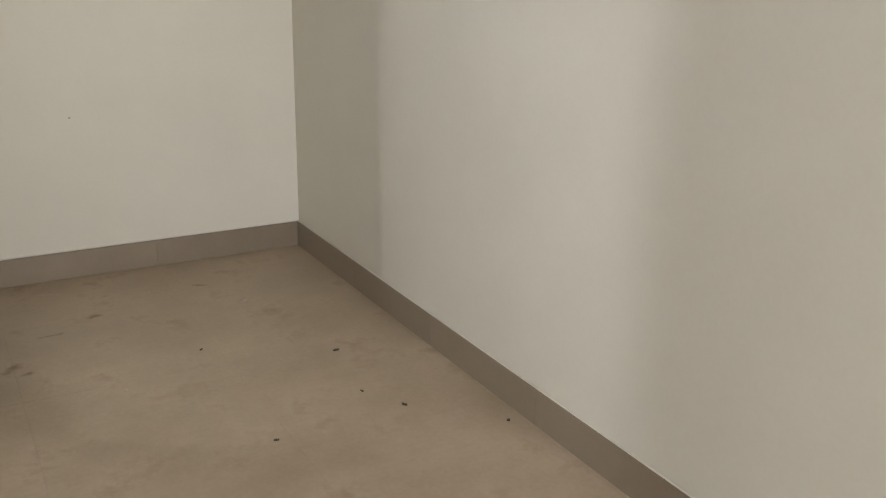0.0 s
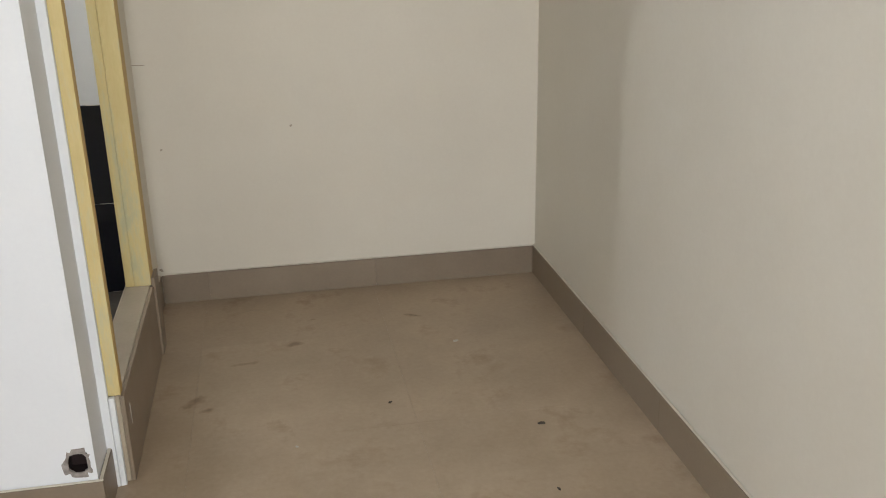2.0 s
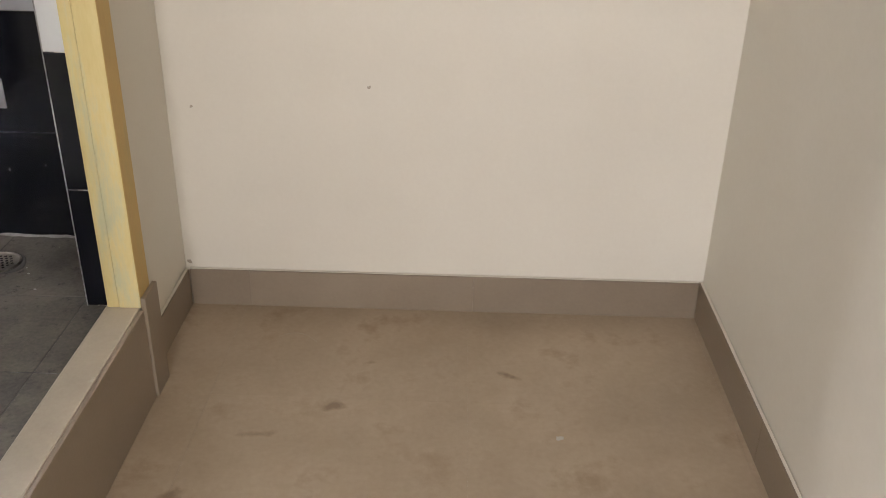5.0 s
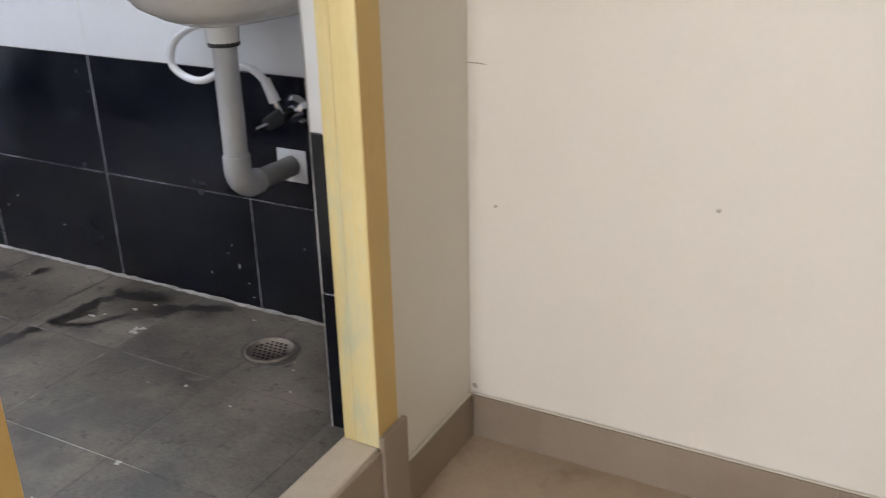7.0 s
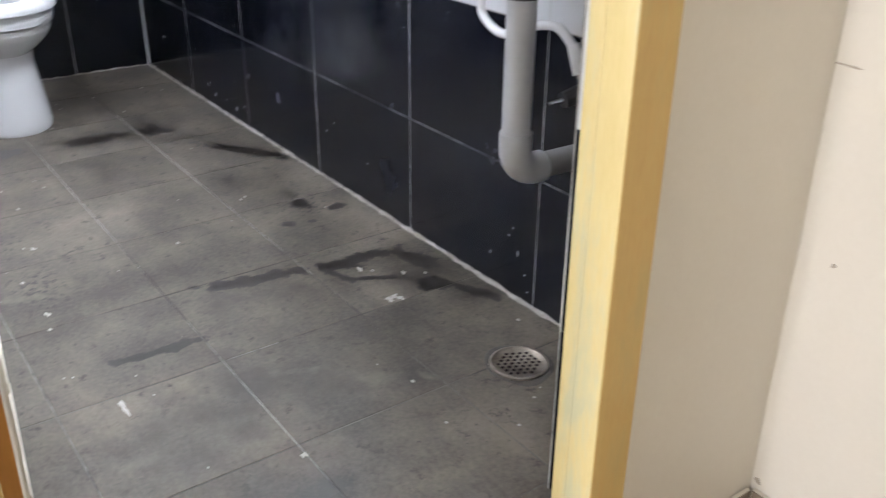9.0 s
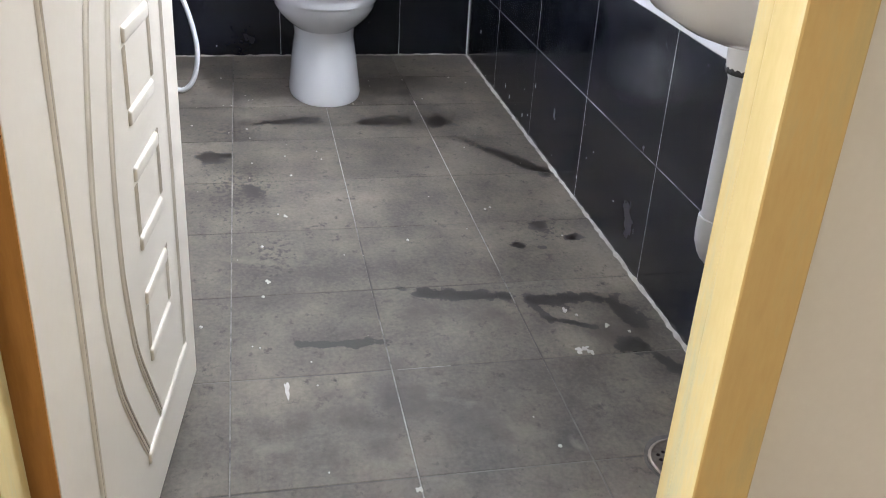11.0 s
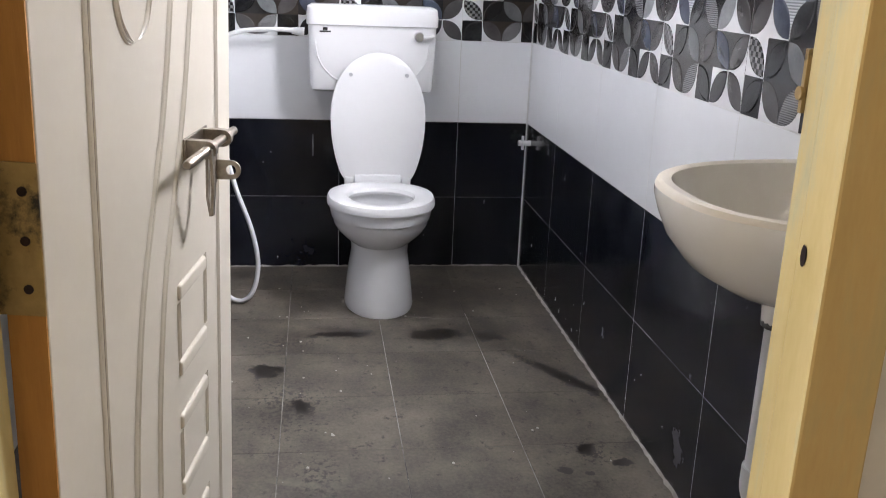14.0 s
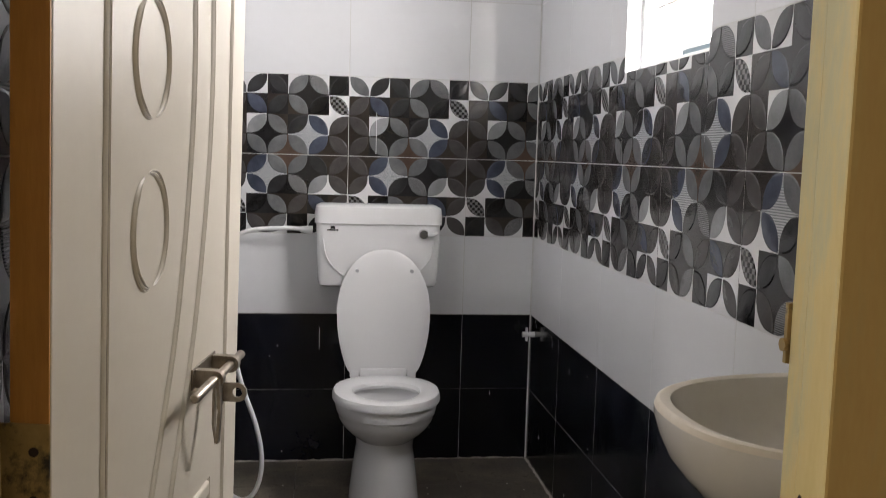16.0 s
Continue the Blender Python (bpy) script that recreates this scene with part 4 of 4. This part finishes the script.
# ---- floor drain ----
DX, DY = -0.408, -0.183
drain = thing("floor_drain", "round perforated steel floor drain in cement", "floor drain", (DX, DY, ZB))
dinv = Matrix.Translation(drain.location).inverted()
part("cement_collar", blob(DX, DY, ZB, 0.068, 0.066, 3, rough=0.08, h=0.002), SLATE_JOINT, drain, "rough cement collar").matrix_parent_inverse = dinv
bm = bmesh.new()
loft(bm, [[Vector((DX + r * math.cos(a), DY + r * math.sin(a), ZB + z)) for a in np.linspace(0, 2 * math.pi, 32, endpoint=False)] for r, z in ((0.057, 0.0015), (0.057, 0.005), (0.052, 0.006), (0.047, 0.003))], True, True)
part("grating", bm, STEEL, drain, "dull perforated steel", True).matrix_parent_inverse = dinv
for i in range(-3, 4):
    for j in range(-3, 4):
        x, y = i * 0.0125 + (j % 2) * 0.006, j * 0.0115
        if x * x + y * y < 0.0415 ** 2:
            part("perforation", tubed([(DX + x, DY + y, ZB + 0.0031), (DX + x, DY + y, ZB + 0.0037)], 0.0037, 8), DARK, drain).matrix_parent_inverse = dinv

# ---- stains, dust and debris ----
def patch(name, label, cat, m, *a, **k):
    return solid(name, blob(*a, **k), m, label, cat)


bm = bmesh.new()
rg = random.Random(31)
for i in range(70):
    x, y, r = rg.uniform(-2.6, -0.2), rg.uniform(-1.1, -0.06), rg.choice((0.0012, 0.002, 0.0028, 0.004))
    loft(bm, [[Vector((x + q * r * math.cos(a) * 1.3, y + q * r * math.sin(a), ZB + 0.0002 + z)) for a in np.linspace(0, 2 * math.pi, 6, endpoint=False)] for q, z in ((1, 0), (0.6, r * 0.5))])
solid("plaster_crumbs", bm, CEMENT, "pale plaster crumbs scattered on the bathroom floor", "crumbs", "stuff")
for i, (x, y, rx, ry, tn) in enumerate(((-0.909, -0.232, 0.008, 0.006, 0), (-0.756, -0.250, 0.010, 0.007, 0.4), (-0.748, -0.228, 0.009, 0.006, 0), (-0.762, -0.236, 0.006, 0.008, 0), (-0.84, -0.16, 0.007, 0.005, 0), (-0.697, -0.838, 0.022, 0.005, 0.1), (-1.101, -0.861, 0.007, 0.006, 0), (-1.429, -0.808, 0.006, 0.005, 0), (-0.403, -0.64, 0.007, 0.005, 0))):
    patch("cement_splash", "pale cement splash dried on grey tile", "stain", CEMENT, x, y, ZB + 0.0003, rx, ry, 60 + i, turn=tn, h=0.001, rough=0.5)
for i, (x, y, r) in enumerate(((1.085, -1.097, 0.0065), (0.702, -0.895, 0.0045), (1.11, -1.53, 0.006), (0.72, -1.55, 0.005), (1.324, -1.746, 0.005), (1.039, -1.397, 0.004))):
    patch("dirt_crumb", "dark crumb of dirt on beige floor", "crumb", DEBRIS, x, y, 0.0002, r * 1.4, r * 0.8, 80 + i, turn=i, n=10, h=r * 0.6)
patch("dirt_crumb", "pale crumb on beige floor", "crumb", CEMENT, 0.963, -0.543, 0.0002, 0.008, 0.006, 91, n=10, h=0.003)
patch("dirt_crumb", "pale crumb on beige floor", "crumb", CEMENT, 0.433, -1.073, 0.0002, 0.004, 0.004, 92, n=10, h=0.002)
solid("hair_strand", tubed(spline([(0.27, -0.165, 0.001), (0.31, -0.145, 0.001), (0.345, -0.155, 0.001), (0.375, -0.185, 0.001)]), 0.0006, 5), MARK, "thin brown strand lying on beige floor", "strand")


def nail_hole(x, z, r, seed):
    b = blob(0, 0, 0, r, r * 1.1, seed, n=10, h=0.0006)
    bmesh.ops.transform(b, matrix=pose(x, -0.0004, z, 90, 0, 0), verts=b.verts)
    solid("nail_hole", b, MARK if seed % 2 else DEBRIS, "small dark nail hole in cream plaster", "nail hole")


nail_hole(0.061, 0.558, 0.0038, 201)
nail_hole(0.501, 0.618, 0.0042, 203)
nail_hole(0.012, 0.125, 0.006, 205)
b = blob(0, 0, 0, 0.022, 0.0018, 210, n=14, h=0.0005)
bmesh.ops.transform(b, matrix=pose(0.018, -0.0004, 0.845, 90, 0, 0), verts=b.verts)
solid("plaster_crack", b, MARK, "short crack in the plaster at the corner", "crack")


def fillet(name, a, b, place, seed):
    """An uneven cement joint where tiled wall and floor meet."""
    rg = random.Random(seed)
    bm = bmesh.new()
    rows = []
    n = int((b - a) / 0.02)
    for i in range(n + 1):
        s_ = a + (b - a) * i / n
        w, h = 0.006 + rg.uniform(-0.002, 0.005), 0.004 + rg.uniform(-0.002, 0.003)
        rows.append([bm.verts.new(place(s_, *p)) for p in ((0.0, h), (w * 0.5, h * 0.6), (w, 0.0002), (0.0, 0.0))])
    for p, q in zip(rows, rows[1:]):
        for i in range(3):
            bm.faces.new((p[i], p[i + 1], q[i + 1], q[i]))
    return solid(name, bm, JOINT, "rough pale cement joint between wall and floor tiles", "joint", "structure")


fillet("trim_north", LF, XE, lambda s_, w, h: (s_, YN - w, ZB + h), 1)
fillet("trim_far", YS, YN - 0.01, lambda s_, w, h: (LF + w * 0.7, s_, ZB + h), 2)
bm = bmesh.new()
rg = random.Random(77)
for i in range(30):
    x, z, r = rg.uniform(-2.7, -0.2), rg.choice((rg.uniform(0.21, 0.4), rg.uniform(0.22, 0.77))), rg.choice((0.0008, 0.0012, 0.0019))
    k = rg.choice((1, 1, 1, 4))
    loft(bm, [[Vector((x + q * r * math.cos(a), YN - d, z + q * r * k * math.sin(a))) for a in np.linspace(0, 2 * math.pi, 7, endpoint=False)] for q, d in ((1, 0.0002), (0.6, 0.0009))])
for y, z, r, k in ((-0.86, 0.69, 0.0016, 28), (-1.05, 0.62, 0.0018, 1), (-1.02, 0.66, 0.001, 4), (-1.0, 0.24, 0.002, 2), (-0.18, 0.47, 0.001, 9), (-0.42, 0.33, 0.0015, 1)):
    loft(bm, [[Vector((LF + d, y + q * r * math.cos(a), z + q * r * k * math.sin(a))) for a in np.linspace(0, 2 * math.pi, 9, endpoint=False)] for q, d in ((1, 0.0002), (0.6, 0.0008))])
box(bm, LF + 0.0002, LF + 0.0028, -0.6555, -0.6535, 1.41, 1.565)
solid("paint_specks", bm, GLAZED, "white paint specks and drips on black tiles", "paint specks", "stuff")

# ---- floor tiles of nook and hall ----
TILE = {}


def tile_mesh(name, w, h, t, m, key, ch=0.0012):
    """A slab with a chamfered face, its corner at the origin, its face at z = t."""
    k = (key, round(w, 4), round(h, 4))
    if k not in TILE:
        bm = bmesh.new()
        lo = [Vector(p) for p in ((0, 0, 0), (w, 0, 0), (w, h, 0), (0, h, 0))]
        mid = [p + Vector((0, 0, t - ch)) for p in lo]
        top = [Vector((min(max(p.x, ch), w - ch), min(max(p.y, ch), h - ch), t)) for p in lo]
        loft(bm, [lo, mid, top], True, False)
        TILE[k] = finish(name, bm, m)
    return TILE[k]


def lay(name, me, parent, origin, u, v):
    ob = new(name, me)
    u, v = Vector(u), Vector(v)
    w = u.cross(v)
    ob.parent = parent
    ob.matrix_world = Matrix(((u.x, v.x, w.x, origin[0]), (u.y, v.y, w.y, origin[1]), (u.z, v.z, w.z, origin[2]), (0, 0, 0, 1)))
    return ob


def steps(a, b, first, pitch):
    """Cuts of the stretch a to b at first + k * pitch."""
    cuts = [a] + [first + k * pitch for k in range(-40, 41) if a + 0.006 < first + k * pitch < b - 0.006] + [b]
    return list(zip(cuts, cuts[1:]))


for x0, x1 in steps(HX, W - 0.0002, 0.16, 0.6):
    for y0, y1 in steps(HY, -0.0002, -0.42, 0.6):
        if y0 > YH - 0.3 and x1 < -0.01:
            continue
        lay("tile", tile_mesh("floor_tile", x1 - x0 - 0.0004, y1 - y0 - 0.0004, 0.0016, BEIGE, "beige", 0.0001), floor, (x0 + 0.0002, y0 + 0.0002, -0.0016), (1, 0, 0), (0, 1, 0))

# ---- bathroom floor tiles ----
for x0, x1 in steps(LF, -0.0488, -0.737, 0.3045):
    for y0, y1 in steps(YS, YN, -0.3315, 0.3045):
        lay("tile", tile_mesh("floor_tile", x1 - x0 - 0.003, y1 - y0 - 0.003, 0.0022, SLATE, "slate", 0.0008), floor_bath, (x0 + 0.0015, y0 + 0.0015, ZB - 0.0022), (1, 0, 0), (0, 1, 0))

# ---- wall tiles ----
# petal, lower ground, upper ground of each cell
UP = ["GWW DWW Ddd GdW FdW Kkk".split(), "Nnn Bdd Ddn Gnd Kkd XWW".split(), "Nnn LdW Gdn Dsd BsW NnW".split(), "Nnn Gdd God Gos Bns Nnn".split()]
LO = ["Nnn Bsn Gso Gdo Ddn Nnn".split(), "NWn BWs Dds Fdd LWd NWn".split(), "XWW Kdd Gdn Nnn Bdd NWn".split(), "Kkk NWn FWn Kkk DWW NWW".split()]
PKEYS = list(PET)
PMATS = [PET[k] for k in PKEYS]


def petal_mesh(c0, c1, rows, height, t, key, full=0.301):
    """A patterned tile from column c0 to c1 (of six), of four rows of petals on coloured grounds, sawn off at its edges."""
    k = ("petal", key, c0, c1, round(height, 4))
    if k in TILE:
        return TILE[k]
    cw, chh = 0.46 / 6, full / 4
    w = (c1 - c0) * cw - 0.002
    h = height - 0.002
    verts, faces, mi = [], [], []

    def add(pts, m):
        faces.append(tuple(range(len(verts), len(verts) + len(pts))))
        verts.extend(pts)
        mi.append(m)

    for r in range(4):
        for c in range(int(math.floor(c0)), int(math.ceil(c1))):
            code = rows[3 - r][c % 6]
            x0, x1 = (c - c0) * cw, (c + 1 - c0) * cw
            y0, y1 = r * chh, (r + 1) * chh
            up = (r + c) % 2 == 0
            g = PKEYS.index(code[1])
            g2 = PKEYS.index(code[2])
            if up:
                add([(x0, y0, t), (x1, y0, t), (x1, y1, t)], g)
                add([(x0, y0, t), (x1, y1, t), (x0, y1, t)], g2)
            else:
                add([(x0, y0, t), (x1, y0, t), (x0, y1, t)], g)
                add([(x1, y0, t), (x1, y1, t), (x0, y1, t)], g2)
            ring, q = [], 0.84
            for i in range(8):
                a = -math.pi / 2 + math.pi / 2 * i / 7
                ring.append((1 - q + q * math.cos(a), q + q * math.sin(a)))
            ring.append((1, 1))
            for i in range(8):
                a = math.pi / 2 + math.pi / 2 * i / 7
                ring.append((q + q * math.cos(a), 1 - q + q * math.sin(a)))
            ring.append((0, 0))
            if not up:
                ring = [(1 - px_, py_) for px_, py_ in reversed(ring)]
            pm = PKEYS.index(code[0])
            pts = [(x0 + 0.001 + (x1 - x0 - 0.002) * (0.5 + (px_ - 0.5) * 0.97), y0 + 0.001 + (y1 - y0 - 0.002) * (0.5 + (py_ - 0.5) * 0.97)) for px_, py_ in ring]
            mx, my = (x0 + x1) / 2, (y0 + y1) / 2
            n = len(pts)
            base = len(verts)
            verts.extend([(x, y, t + 0.0003) for x, y in pts])
            verts.extend([(mx + (x - mx) * 0.88, my + (y - my) * 0.88, t + 0.0013) for x, y in pts])
            verts.append((mx, my, t + 0.0019))
            for i in range(n):
                j = (i + 1) % n
                faces.append((base + i, base + j, base + n + j, base + n + i))
                faces.append((base + n + i, base + n + j, base + 2 * n))
                mi.extend([pm, pm])
    me = bpy.data.meshes.new("patterned_tile")
    me.from_pydata(verts, [], faces)
    for m in PMATS:
        me.materials.append(m)
    me.polygons.foreach_set("material_index", mi)
    me.update()
    b = bmesh.new()
    b.from_mesh(me)
    bmesh.ops.recalc_face_normals(b, faces=b.faces)
    for f in b.faces:
        if f.normal.z < -0.2:
            f.normal_flip()
    for co, no in (((0, 0, 0), (-1, 0, 0)), ((w, 0, 0), (1, 0, 0)), ((0, h, 0), (0, 1, 0))):
        bmesh.ops.bisect_plane(b, geom=b.verts[:] + b.edges[:] + b.faces[:], plane_co=co, plane_no=no, clear_outer=True)
    for pts in ([(0, 0, 0), (0, 0, t), (0, h, t), (0, h, 0)], [(w, 0, 0), (w, h, 0), (w, h, t), (w, 0, t)], [(0, 0, 0), (w, 0, 0), (w, 0, t), (0, 0, t)], [(0, h, 0), (0, h, t), (w, h, t), (w, h, 0)]):
        b.faces.new([b.verts.new(p) for p in pts]).material_index = 1
    b.to_mesh(me)
    b.free()
    TILE[k] = me
    return me


TT, GAP = 0.0062, 0.0017


def tile_wall(parent, a, b, first, place, u, cut=None, top=8):
    """Rows of wall tiles on the stretch a to b; place(s, z) gives the corner on the mortar, u the way that s runs."""
    for s0, s1 in steps(a, b, first, 0.46):
        for r in range(top):
            z0, z1 = ROWS[r], ROWS[r + 1]
            spans = [(s0, s1, z0, z1)]
            if cut:
                c0, c1, cz0, cz1 = cut
                spans = []
                if s1 <= c0 + 1e-6 or s0 >= c1 - 1e-6 or z1 <= cz0 or z0 >= cz1:
                    spans = [(s0, s1, z0, z1)]
                else:
                    if s0 < c0:
                        spans.append((s0, c0, z0, z1))
                    if s1 > c1:
                        spans.append((c1, s1, z0, z1))
                    lo, hi = max(s0, c0), min(s1, c1)
                    if z0 < cz0 - 0.01:
                        spans.append((lo, hi, z0, cz0))
                    if z1 > cz1 + 0.01:
                        spans.append((lo, hi, cz1, z1))
            for p0, p1, q0, q1 in spans:
                w, h = p1 - p0, q1 - q0
                if w < 0.012:
                    continue
                if r in (3, 4):
                    ca = (p0 - (first - 40 * 0.46)) % 0.46 / (0.46 / 6)
                    ca = 0.0 if ca > 5.98 else round(ca, 3)
                    if h > 0.29:
                        me = petal_mesh(ca, round(ca + w / (0.46 / 6), 3), LO if r == 3 else UP, h, TT, r, h)
                    else:
                        me = petal_mesh(ca, round(ca + w / (0.46 / 6), 3), UP, h, TT, "cut")
                else:
                    m, key = (BLACK, "black") if r < 2 else (GLAZED, "glazed")
                    me = tile_mesh("wall_tile", w - GAP, h - GAP, TT, m, key)
                lay("tile", me, parent, place(p0 + GAP / 2, q0 + GAP / 2), u, (0, 0, 1))


# u x (0,0,1) gives each wall's way out into the room
tile_wall(tiling_north, -LF * -1, XE, -0.556, lambda s, z: (s, YN + TT, z), (1, 0, 0), (V0, V1, VZ0, VZ1))
tile_wall(tiling_far, YS, YN, -0.30, lambda s, z: (LF - TT, s, z), (0, 1, 0))
tile_wall(tiling_south, -XE, -LF, 0.556, lambda s, z: (-s, YS - TT, z), (-1, 0, 0))
tile_wall(tiling_east, -YN, 0.363, 0.33, lambda s, z: (XE + TT, -s, z), (0, -1, 0))
for r in range(7):
    me = tile_mesh("reveal_tile", 0.064, ROWS[r + 1] - ROWS[r] - GAP, 0.002, BLACK if r < 2 else GLAZED, "rv%d" % (r < 2))
    lay("tile", me, tiling_east, (XE + 0.001, -0.3646, ROWS[r] + GAP / 2), (1, 0, 0), (0, 0, 1))
